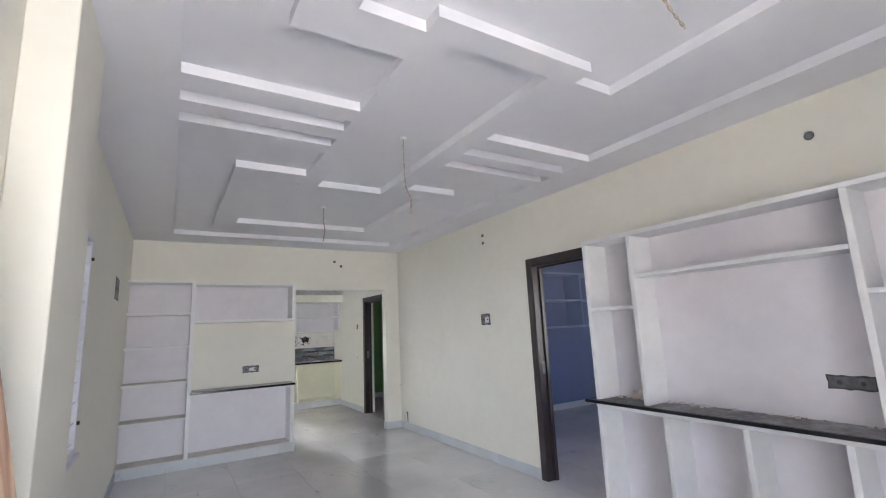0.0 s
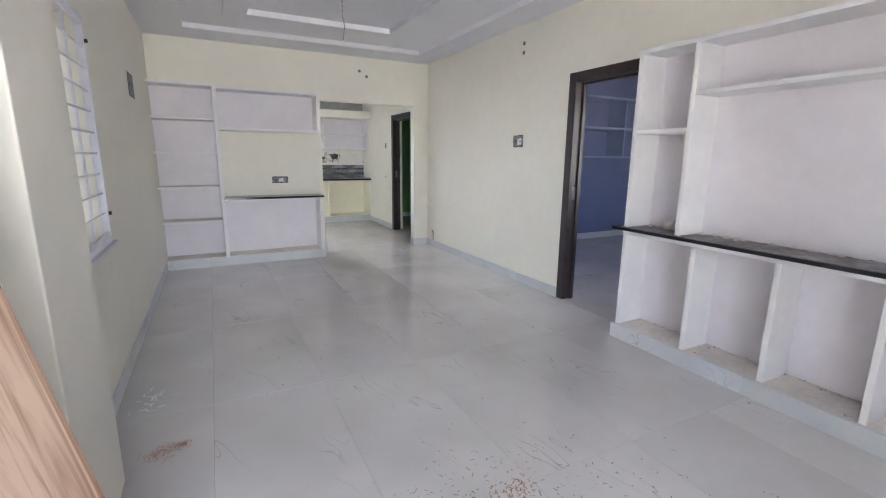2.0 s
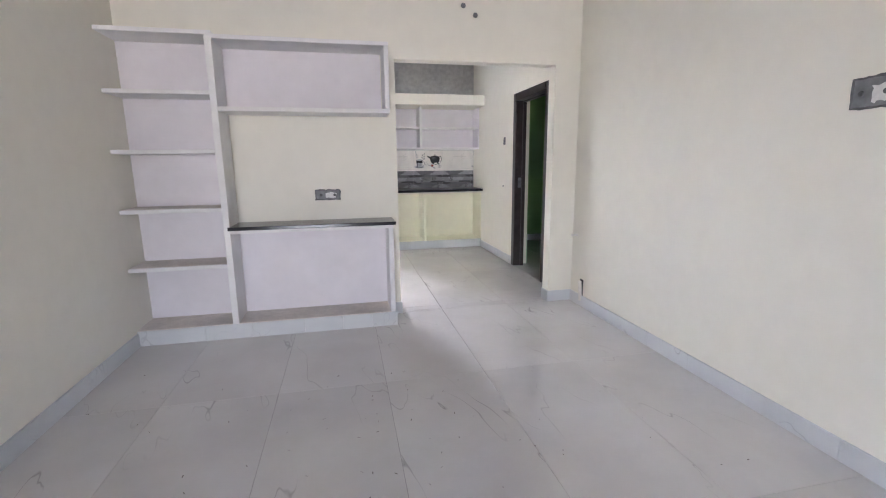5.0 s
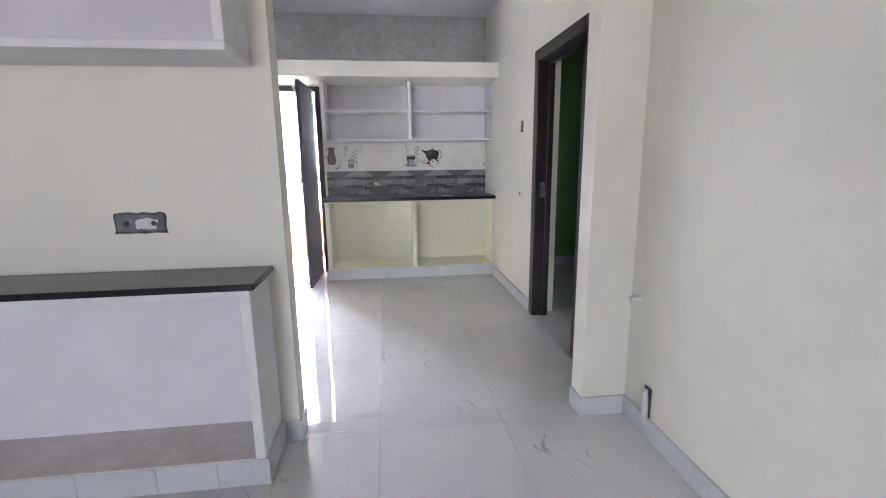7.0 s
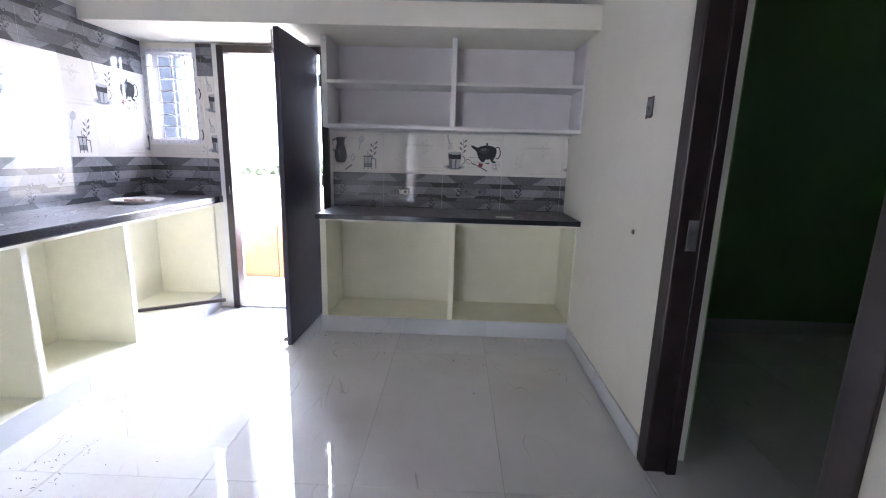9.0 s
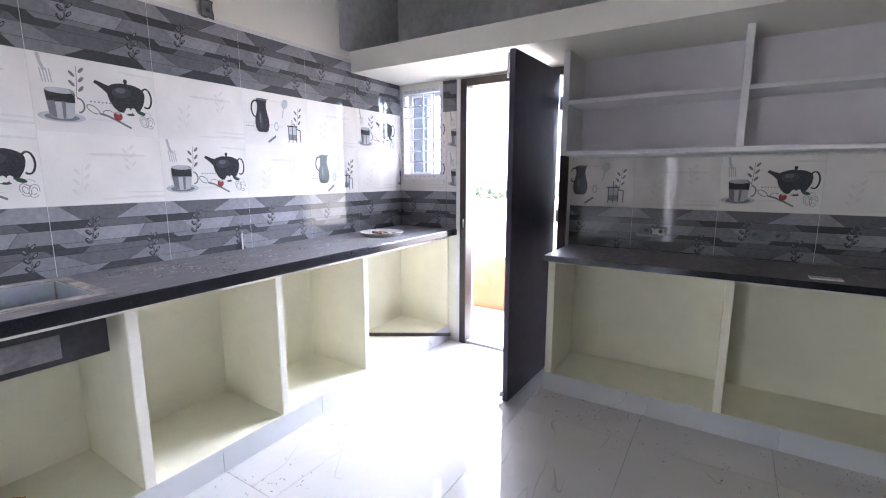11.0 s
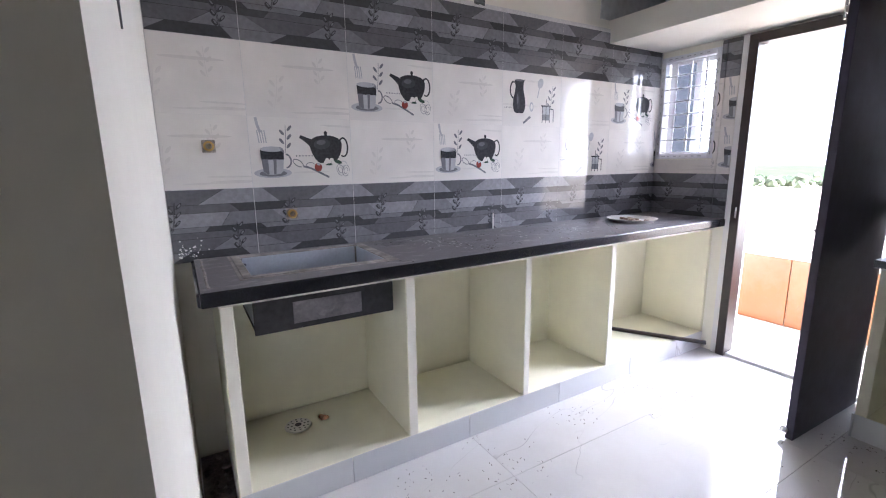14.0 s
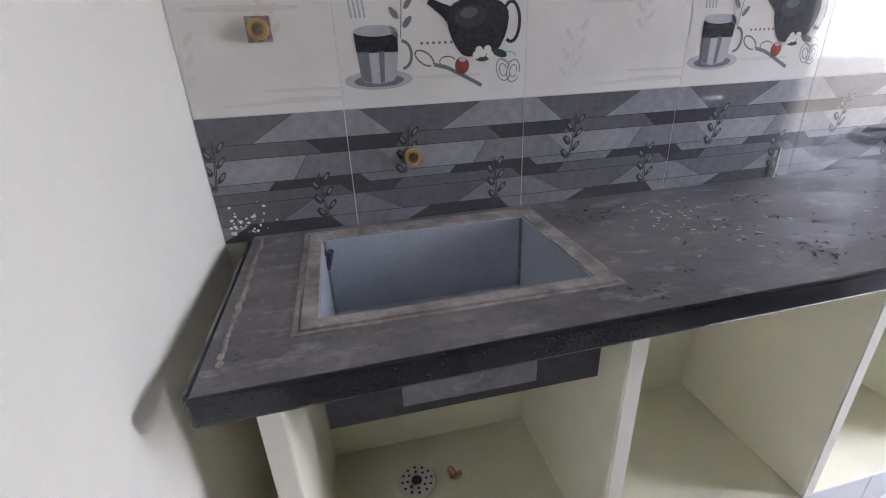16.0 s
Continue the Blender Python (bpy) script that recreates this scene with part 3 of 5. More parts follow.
wall_dot((RX - 0.003, 5.35, 2.52), (-1, 0, 0), 0.020)
wall_dot((RX - 0.003, 5.35, 2.43), (-1, 0, 0), 0.020)
wall_dot((3.51, PY - 0.003, 2.516), (0, -1, 0), 0.020)
wall_dot((3.61, PY - 0.003, 2.45), (0, -1, 0), 0.020)

# ---- living room: book shelves and television niche ----
tv = thing("tv_unit", (1.93, 7.55, 0), "white plastered shelves and television niche with black counter", "wall unit")
ty, tx0, tx1 = 7.405, LX, 2.87
plinth = part("plinth", box(tx0, tx1 - 0.002, ty + 0.012, PY, 0, 0.10), EDGE, tv)
part("niche_floor", box(tx0, tx1 - 0.03, ty + 0.004, PY, 0.10, 0.118, 0.003), ROUGH, tv, "dusty unfinished cement niche floor")
cuts = [tx0, 1.45, 1.78, 2.16, 2.45, 2.68, tx1]
for a, b in zip(cuts, cuts[1:]):
    part("skirting_tile", box(a + 0.001, b - 0.001, ty, ty + 0.012, 0, 0.112, 0.002), SKIRT, plinth)
part("skirting_tile", box(tx1 - 0.002, tx1 + 0.010, ty + 0.001, PY - 0.012, 0, 0.112, 0.002), SKIRT, plinth)
part("post", box(1.645, 1.69, ty, PY - 0.010, 0.112, 2.14, 0.004), EDGE, tv)
part("back_panel", box(tx0, 1.645, PY - 0.010, PY - 0.002, 0.118, 2.14), LILAC, tv)
part("back_panel", box(1.69, 2.83, PY - 0.010, PY - 0.002, 1.69, 2.12), LILAC, tv)
part("back_panel", box(1.69, 2.83, PY - 0.010, PY - 0.002, 0.118, 0.795), LILAC, tv)
for z in (0.56, 0.972, 1.38, 1.772):
    part("shelf", box(tx0, 1.645, ty, PY - 0.010, z - 0.014, z + 0.014, 0.004), EDGE, tv)
for z in (0.56, 0.972):
    part("shelf_dust", box(tx0 + 0.004, 1.641, ty + 0.012, PY - 0.012, z + 0.014, z + 0.0165, 0.0008), ROUGH, tv, "brown building dust on the shelf")
part("top_shelf", box(tx0, 1.69, ty - 0.004, PY - 0.002, 2.14, 2.168, 0.004), EDGE, tv)
part("top_shelf", box(1.69, 2.87, ty - 0.004, PY - 0.002, 2.118, 2.146, 0.004), EDGE, tv)
part("shelf", box(1.69, 2.87, ty, PY - 0.002, 1.652, 1.682, 0.004), EDGE, tv)
part("post", box(2.835, 2.87, ty, PY - 0.010, 1.682, 2.118, 0.004), EDGE, tv)
part("post", box(2.828, 2.868, ty + 0.006, PY - 0.010, 0.112, 0.795, 0.004), EDGE, tv)
part("counter_band", box(1.69, 2.868, ty + 0.002, PY - 0.002, 0.793, 0.818, 0.003), EDGE, tv)
part("counter", box(1.675, 2.888, ty - 0.012, PY - 0.001, 0.818, 0.844, 0.004), [GRANITE_EDGE], tv, "polished black granite slab")
wall_recess("socket_box", (2.378, PY, 1.043), (1, 0, 0), (0, 0, 1), (0, -1, 0), 0.20, 0.085, "unfinished grey socket box above the television counter", "socket", "socket boxes")

# ---- ceiling flex ----


def flex(at, points, label):
    """Twisted twin flex hanging from the ceiling."""
    t = thing("hanging_wire", at, label, "wire", "hanging wires")
    for k in (0, 1):
        cu = bpy.data.curves.new("flex", "CURVE")
        cu.dimensions, cu.bevel_depth, cu.bevel_resolution = "3D", 0.0032, 2
        sp = cu.splines.new("NURBS")
        n = 40
        sp.points.add(n - 1)
        sp.use_endpoint_u, sp.order_u = True, 3
        for i in range(n):
            f = i / (n - 1) * (len(points) - 1)
            j = min(int(f), len(points) - 2)
            p = Vector(points[j]).lerp(Vector(points[j + 1]), f - j)
            a = i * 0.9 + k * math.pi
            p += Vector((0.004 * math.cos(a), 0.004 * math.sin(a), 0))
            sp.points[i].co = (*(Vector(at) + p), 1)
        cu.materials.append(WIRE)
        ob = new("flex_strand", cu)
        ob.parent = t
        ob.matrix_parent_inverse = t.matrix_world.inverted()
    part("ceiling_hook_cap", rod((at[0], at[1], at[2] - 0.012), at, 0.022, 16), EDGE, t)
    return t


flex((2.735, 3.74, 2.755), [(0, 0, 0), (0.0, 0, -0.2), (0.01, 0.01, -0.34), (0.045, 0.0, -0.42), (0.04, 0, -0.53)], "thin twisted brown flex hanging from the ceiling")
flex((2.735, 5.62, 2.755), [(0, 0, 0), (0.0, 0, -0.15), (0.02, 0.01, -0.24), (0.0, 0.0, -0.36)], "short twisted pale flex hanging from the ceiling")
flex((2.735, 1.92, 2.755), [(0, 0, 0), (0.02, 0, -0.06), (0.07, 0.02, -0.12), (0.16, 0.02, -0.20), (0.25, 0.02, -0.255)], "pale curled flex hanging from the ceiling")

cu = bpy.data.curves.new("hook_wire", "CURVE")
cu.dimensions, cu.bevel_depth, cu.bevel_resolution = "3D", 0.004, 2
sp = cu.splines.new("NURBS")
hook = [(1.90, 11.025, 2.685), (1.93, 11.00, 2.69), (2.02, 10.99, 2.675), (2.10, 10.985, 2.64), (2.13, 10.985, 2.62), (2.14, 10.985, 2.605)]
sp.points.add(len(hook) - 1)
sp.use_endpoint_u, sp.order_u = True, 3
for p, at in zip(sp.points, hook):
    p.co = (*at, 1)
cu.materials.append(WIRE)
tagged(new("wall_wire", cu), "short dark wire end sticking out of raw cement", "wire")

# ---- living room: barred window ----


def barred_window(name, plane, lo, hi, z0, z1, along, inward, rows, cols, label, tints):
    """Sliding aluminium window with a welded grille on its inside; inward is the sign of the room's side."""
    t = thing(name, (plane, (lo + hi) / 2, z0) if along == "y" else ((lo + hi) / 2, plane, z0), label, "window", kind="structure")

    def b(a0, a1, n0, n1, c0, c1, bevel=0.003):
        n0, n1 = sorted((plane + inward * n0, plane + inward * n1))
        return box(n0, n1, a0, a1, c0, c1, bevel) if along == "y" else box(a0, a1, n0, n1, c0, c1, bevel)
    w = 0.035
    for a0, a1, c0, c1 in ((lo, lo + w, z0, z1), (hi - w, hi, z0, z1), (lo + w, hi - w, z0, z0 + w), (lo + w, hi - w, z1 - w, z1)):
        part("grille_frame", b(a0, a1, -0.035, 0.004, c0, c1), ALU, t)
    for i in range(rows):
        z = z0 + (i + 0.5) * (z1 - z0) / rows
        p, q = ((plane - inward * 0.012, lo + w, z), (plane - inward * 0.012, hi - w, z)) if along == "y" else ((lo + w, plane - inward * 0.012, z), (hi - w, plane - inward * 0.012, z))
        part("bar", rod(p, q, 0.0055, 8), ALU, t)
    for i in range(cols):
        s = lo + (i + 1) * (hi - lo) / (cols + 1)
        part("bar", b(s - 0.006, s + 0.006, -0.030, -0.018, z0 + w, z1 - w, 0.002), ALU, t)
    mid = (lo + hi) / 2
    for k, (a0, a1) in enumerate(((lo + 0.01, mid + 0.03), (mid - 0.03, hi - 0.01))):
        d = -0.10 - 0.035 * k
        sash = part("sash", b(a0, a1, d, d - 0.025, z0 + 0.005, z0 + 0.05), ALU, t)
        part("rail", b(a0, a1, d, d - 0.025, z1 - 0.05, z1 - 0.005), ALU, sash)
        for s0 in (a0, a1 - 0.045):
            part("stile", b(s0, s0 + 0.045, d, d - 0.025, z0 + 0.05, z1 - 0.05), ALU, sash)
        g = part("pane", b(a0 + 0.045, a1 - 0.045, d - 0.010, d - 0.015, z0 + 0.05, z1 - 0.05, 0), tints[k], sash)
        g.visible_shadow = False
    return t


barred_window("window_1", LX, 3.70, 4.62, 0.85, 2.12, "y", 1, 11, 2, "white sliding window behind a white welded grille", (TINT, TINT))
single("window_sill", box(LX - 0.03, LX + 0.028, 3.66, 4.65, 0.822, 0.849, 0.006), LILAC, "thin plastered sill below the window", "window sill", kind="structure")
for z in (1.02, 1.98):
    single("grille_bolt", rod((LX + 0.002, 4.60, z), (LX + 0.018, 4.60, z), 0.011, 12), FRAME, "dark bolt fixing the window grille", "bolt", "grille bolts")
bm = bmesh.new()
rod_into(bm, (LX + 0.003, 3.675, 0.95), (LX + 0.028, 3.675, 0.95), 0.030, 16)
rod_into(bm, (LX + 0.003, 3.665, 0.90), (LX + 0.020, 3.665, 0.90), 0.020, 14)
single("window_stay", bm, STAYMETAL, "rusty round stay plate at the window corner", "bracket")
# the neighbour's wall close outside
single("neighbour_wall", box(-1.45, -1.3, -3.0, 10.0, -0.35, 5.5), EXTERIOR, "grey plastered wall of the neighbouring house", "wall", kind="structure")

# ---- leaning board and litter on the floor ----
board = thing("leaning_board", (1.30, 2.25, 0), "raw timber board leaning on the wall", "board")
bm = bmesh.new()
box_into(bm, -0.02, 0.02, -0.62, 0.0, 0.0, 2.05, 0.004)
o = part("plank", bm, WOOD, board)
up = Vector((-0.1605, -0.1133, 1.0)).normalized()
side = Vector((0.25, 1.0, 0)).normalized()
side = (side - up * side.dot(up)).normalized()
nrm = side.cross(up).normalized()
mm = Matrix((nrm, side, up)).transposed().to_4x4()
mm.translation = (1.375, 2.52, 0.012)
o.matrix_parent_inverse = Matrix.Identity(4)
o.matrix_basis = board.matrix_world.inverted() @ mm


def chips(name, spots, n, size, mat, label, seed, zmax=0.006, base=0.0):
    """Thin curled flakes scattered round the spots (x, y, spread)."""
    r = random.Random(seed)
    vs, fs = [], []
    for i in range(n):
        x, y, s = r.choice(spots)
        x, y, a = x + r.gauss(0, s), y + r.gauss(0, s * 0.8), r.uniform(0, 6.28)
        ln, wd = size * r.uniform(0.5, 1.8), size * r.uniform(0.2, 0.45)
        c, d = math.cos(a), math.sin(a)
        k = len(vs)
        lift = r.uniform(0.001, zmax)
        for t, wz in ((-1, 0.0012), (0, lift), (1, 0.0016)):
            for w in (-1, 1):
                vs.append((x + c * t * ln - d * w * wd, y + d * t * ln + c * w * wd, base + wz + 0.0005 * w))
        fs += [(k, k + 1, k + 3, k + 2), (k + 2, k + 3, k + 5, k + 4)]
    me = bpy.data.meshes.new(name)
    me.from_pydata(vs, [], fs)
    me.materials.append(mat)
    return tagged(new(name, me), label, "litter", kind="stuff")


chips("niche_debris", [(4.53, 1.7 + 0.1 * i, 0.02) for i in range(20)] + [(4.31, 2.2, 0.01), (4.32, 3.0, 0.015)], 130, 0.006, DEBRIS, "dark crumbs along the back of the niches", 31, 0.005, 0.118)
chips("ledge_debris", [(4.53, 1.7 + 0.1 * i, 0.012) for i in range(20)], 110, 0.006, DEBRIS, "dark crumbs where the counter meets the wall", 32, 0.008, 0.8715)
chips("wood_shavings_litter", [(2.5, 2.6, 0.2), (2.6, 2.7, 0.28), (2.3, 2.5, 0.25), (2.9, 2.3, 0.3), (2.5, 2.1, 0.3)], 620, 0.0058, SHAVING, "curled wood shavings scattered on the floor", 1)
chips("wood_shavings_litter", [(3.42, 1.98, 0.05), (2.6, 2.62, 0.05)], 170, 0.007, SHAVING, "small heap of wood shavings on the floor", 2, 0.014)
chips("brick_dust", [(1.24, 3.55, 0.030), (1.29, 3.57, 0.035), (1.34, 3.59, 0.02)], 230, 0.0045, RUST, "patch of red brick dust on the floor", 3)
chips("paint_splash", [(1.13, 4.0, 0.035), (1.16, 4.15, 0.05)], 26, 0.013, LIME, "white paint splashes on the floor", 5, 0.002)
chips("kitchen_grit", [(1.95, 8.6, 0.12), (2.0, 9.0, 0.15), (1.9, 9.6, 0.1), (2.0, 10.2, 0.15), (2.9, 10.35, 0.25), (3.6, 10.3, 0.3), (3.2, 10.53, 0.12), (4.2, 10.5, 0.12), (2.75, 10.5, 0.06)], 420, 0.0042, DEBRIS, "dark grit scattered along the counters", 6)
chips("room_grit", [(2.3, 6.2, 0.6), (2.8, 5.5, 0.6), (3.4, 4.6, 0.6), (2.2, 4.4, 0.5)], 160, 0.005, DEBRIS, "specks of grit on the polished floor", 7)

# ---- kitchen: sink counter ----
cab = thing("sink_cabinet", (1.5, 9.4, 0), "pale yellow open masonry cabinet below the sink counter", "cabinet")
cf, cy0, cy1 = 1.772, 7.95, DY
plinth = part("plinth", box(KX, cf - 0.012, cy0, cy1, 0, 0.10), EDGE, cab)
part("niche_floor", box(KX, cf - 0.002, cy0, cy1, 0.10, 0.125, 0.004), BEIGE, cab)
part("back_panel", box(KX, KX + 0.01, cy0, cy1, 0.125, 0.87), BEIGE, cab)
for a, b in ((7.95, 7.995), (8.66, 8.705), (9.33, 9.37), (9.98, 10.02)):
    dv = part("divider", box(KX + 0.01, cf, a, b, 0.125, 0.866, 0.004), BEIGE, cab)
    part("edge_band", box(cf, cf + 0.003, a + 0.003, b - 0.003, 0.125, 0.862, 0.001), CREAM, dv)
part("divider", box(KX + 0.01, cf, cy1 - 0.03, cy1 - 0.001, 0.125, 0.87, 0.004), BEIGE, cab)
part("counter_band", solid([KX + 0.01, 1.27, 1.745, cf + 0.004], [cy0 - 0.002, 8.01, 8.64, cy1 - 0.001], [0.864, 0.8975], lambda x, y, z: not (1.27 < x < 1.745 and 8.01 < y < 8.64)), CREAM, cab)
cuts = [cy0, 8.39, 8.99, 9.60, 10.22, 10.72, cy1 - 0.001]
for a, b in zip(cuts, cuts[1:]):
    part("skirting_tile", box(cf - 0.012, cf, a + 0.001, b - 0.001, 0, 0.122, 0.002), SKIRT, plinth)

top = thing("sink_counter", (1.55, 9.4, 0.90), "dusty black granite counter with a cut-out for the sink", "counter")
kx1 = 1.856
bm = solid([KX + 0.002, 1.293, 1.731, kx1], [7.90, 8.045, 8.63, DY - 0.002], [0.898, 0.944], lambda x, y, z: not (1.293 < x < 1.731 and 8.045 < y < 8.63))
part("slab", bm, GRANITE, top, "dusty dark grey stone")
part("front_edge", box(kx1 - 0.004, kx1 + 0.010, 7.896, DY - 0.002, 0.895, 0.9455, 0.006), GRANITE_EDGE, top, "polished black edge")
part("side_edge", box(KX + 0.04, kx1 - 0.004, 7.888, 7.902, 0.895, 0.9455, 0.006), GRANITE_EDGE, top, "polished black edge")
bm = bmesh.new()
r5 = random.Random(8)
for i in range(26):
    f = i / 25
    bmesh.ops.create_icosphere(bm, subdivisions=1, radius=1.0, matrix=Matrix.Translation((1.29 + 0.50 * f, 7.925 + r5.uniform(-0.002, 0.002), 0.9445)) @ Matrix.Diagonal((r5.uniform(0.008, 0.022), r5.uniform(0.003, 0.008), 0.004, 1)))
part("mortar_seam", bm, RIM, top, "white mortar smear at the counter's end")

sink = thing("kitchen_sink", (1.48, 8.33, 0.72), "brushed steel kitchen sink set flush in black stone", "sink")
sx0, sx1, sy0, sy1, sz = 1.335, 1.706, 8.07, 8.60, 0.735
bm = solid([1.290, sx0, sx1, 1.734], [8.042, sy0, sy1, 8.633], [0.9445, 0.9485], lambda x, y, z: not (sx0 < x < sx1 and sy0 < y < sy1))
part("rim", bm, RIM, sink, "dusty steel rim")
bm = solid([sx0, sx0 + 0.004, sx1 - 0.004, sx1], [sy0, sy0 + 0.004, sy1 - 0.004, sy1], [sz, sz + 0.004, 0.944], lambda x, y, z: not (sx0 + 0.004 < x < sx1 - 0.004 and sy0 + 0.004 < y < sy1 - 0.004 and z > sz + 0.004))
part("bowl", bm, STEEL, sink)
for cx_, cy_ in ((sx0 + 0.006, sy1 - 0.006), (sx0 + 0.006, sy0 + 0.006)):
    part("corner_seam", rod((cx_, cy_, sz + 0.004), (cx_, cy_, 0.943), 0.005, 8), DUSTY, sink, "dark welded corner seam")
bm = solid([1.276, 1.286, 1.738, 1.746], [8.028, 8.038, 8.637, 8.646], [0.944, 0.9458], lambda x, y, z: not (1.286 < x < 1.738 and 8.038 < y < 8.637))
part("sealant", bm, RIM, sink, "pale cement sealant round the rim")
bm = bmesh.new()
box_into(bm, 1.737, 1.742, sy0 - 0.01, sy1 + 0.01, 0.728, 0.862, 0.002)
box_into(bm, sx0, 1.737, sy0 - 0.004, sy1 + 0.004, 0.728, 0.7345)
part("underside_coating", bm, COATING, sink, "black sound-deadening coating")
part("dust_patch", box(1.7422, 1.7435, 8.20, 8.47, 0.75, 0.835, 0.0006), GRANITE, sink, "dusty grey label")
part("drain_hole", rod((1.48, 8.33, sz + 0.004), (1.48, 8.33, sz + 0.007), 0.045, 20), CHROME, sink)
bm = bmesh.new()
for p, q in (((1.345, 8.065, 0.925), (1.360, 8.09, 0.91)), ((1.345, 8.09, 0.92), (1.345, 8.075, 0.87))):
    rod_into(bm, p, q, 0.007, 8)
part("tape_scrap", bm, LEAF, sink, "scrap of black tape")


def taper(ob, slope):
    """Draws the front of a counter in towards its far end, as the room narrows."""
    for c in ob.children_recursive:
        for v in c.data.vertices:
            if v.co.x > 1.70:
                v.co.x -= slope * (v.co.y - 7.9)


taper(cab, 0.014)
taper(top, 0.018)

CHIPPED = material("chipped_tile_mortar", (0.34, 0.30, 0.27), 0.9, grain=80, vary=0.35, stain=30, stain_amount=0.4)


def pipe_stub(y, z):
    t = thing("pipe_stub", (1.25, y, z), "brass threaded pipe end in a chipped square hole", "pipe", "pipe stubs")
    part("chipped_hole", box(1.2500, 1.2525, y - 0.026, y + 0.026, z - 0.026, z + 0.026), CHIPPED, t, "grey mortar in a cut tile")
    bm = bmesh.new()
    r0, r1 = 0.013, 0.021
    n = 18
    rings = []
    for x, r in ((1.252, r1), (1.272, r1), (1.272, r0), (1.254, r0)):
        rings.append([bm.verts.new((x, y + r * math.cos(6.2832 * i / n), z + r * math.sin(6.2832 * i / n))) for i in range(n)])
    for a, b in zip(rings, rings[1:]):
        for i in range(n):
            bm.faces.new((a[i], a[(i + 1) % n], b[(i + 1) % n], b[i]))
    part("threaded_end", bm, BRASS, t)


pipe_stub(8.005, 1.421)
pipe_stub(8.324, 1.115)

drain = thing("floor_drain", (1.41, 8.245, 0.125), "round white drain grating in the cabinet floor", "drain")
bm = bmesh.new()
bmesh.ops.create_cone(bm, cap_ends=True, segments=28, radius1=0.062, radius2=0.058, depth=0.006, matrix=Matrix.Translation((1.41, 8.245, 0.128)))
part("grating", bm, PLATE, drain)
# discs on the grating; the holes' shade is put into dark colour
bm = bmesh.new()
for k, r in ((8, 0.030), (12, 0.046)):
    for i in range(k):
        a = 6.2832 * i / k
        rod_into(bm, (1.41 + r * math.cos(a), 8.245 + r * math.sin(a), 0.1312), (1.41 + r * math.cos(a), 8.245 + r * math.sin(a), 0.1318), 0.0045, 8)
rod_into(bm, (1.41, 8.245, 0.1312), (1.41, 8.245, 0.1322), 0.015, 16)
part("holes", bm, LEAF, drain, "dark discs painted as drain holes")
bm = bmesh.new()
rod_into(bm, (1.40, 8.355, 0.133), (1.44, 8.365, 0.145), 0.011, 10)
rod_into(bm, (1.43, 8.350, 0.138), (1.42, 8.385, 0.132), 0.008, 8)
single("valve_scrap", bm, RUST, "small rusty valve lying in the cabinet", "valve")

# plate on the counter
plate = thing("tray", (1.53, 10.42, 0.944), "round white plastic tray with odds and ends", "tray")
bm = bmesh.new()
prof = [(0.0, 0.006), (0.125, 0.006), (0.150, 0.024), (0.158, 0.024), (0.130, 0.0), (0.0, 0.0)]
n = 36
rings = [[bm.verts.new((1.53 + r * math.cos(6.2832 * i / n), 10.42 + r * math.sin(6.2832 * i / n), 0.9445 + z)) for i in range(n)] for r, z in prof[1:5]]
for a, b in zip(rings, rings[1:]):
    for i in range(n):
        bm.faces.new((a[i], a[(i + 1) % n], b[(i + 1) % n], b[i]))
bm.faces.new(rings[0])
bm.faces.new(rings[-1])
part("dish", bm, PLATE, plate)
bm = bmesh.new()
for i in range(14):
    a, r = r5.uniform(0, 6.28), r5.uniform(0, 0.10)
    box_into(bm, 1.53 + r * math.cos(a) - 0.014, 1.53 + r * math.cos(a) + 0.014, 10.42 + r * math.sin(a) - 0.010, 10.42 + r * math.sin(a) + 0.010, 0.951, 0.951 + r5.uniform(0.006, 0.016), 0.002)
part("scraps", bm, SHAVING, plate, "brown scraps")
# metal strip lying across the last niche
bm = box(-0.012, 0.012, -0.34, 0.34, 0, 0.022, 0.002)
bmesh.ops.transform(bm, matrix=pose(1.595, 10.62, 0.127, 0, 0, -58), verts=bm.verts)
single("metal_strip", bm, FRAME, "dark metal strip lying across a cabinet floor", "strip")
bm = rod((1.262, 9.49, 0.944), (1.262, 9.49, 1.040), 0.004, 8)
single("tile_spacer", bm, PLATE, "thin white rod standing against the tiles", "rod")

chips("counter_dust", [(1.52, 9.05, 0.10), (1.55, 9.5, 0.12), (1.5, 9.9, 0.11), (1.58, 8.95, 0.08), (1.45, 8.95, 0.07)], 110, 0.005, LIME, "pale flecks of mortar on the black counter", 11, 0.003, 0.944)
chips("counter_grit", [(1.56, 9.25, 0.12), (1.5, 9.7, 0.11), (1.6, 9.0, 0.08), (1.58, 10.15, 0.09), (1.74, 9.1, 0.03)], 120, 0.006, DEBRIS, "dark grit on the counter", 12, 0.006, 0.944)
# paint splatter low in the corner of the tiles
rsp = random.Random(33)
bm = bmesh.new()
for i in range(46):
    k = rsp.uniform(0.0012, 0.0045)
    bmesh.ops.create_icosphere(bm, subdivisions=1, radius=1.0, matrix=Matrix.Translation((KX + 0.0155, 7.85 + abs(rsp.gauss(0, 0.05)), 0.955 + abs(rsp.gauss(0, 0.035)))) @ Matrix.Diagonal((0.0012, k * rsp.uniform(0.7, 1.6), k, 1)))
single("paint_splatter", bm, LIME, "white paint splatter on the grey tiles", "paint", kind="stuff")
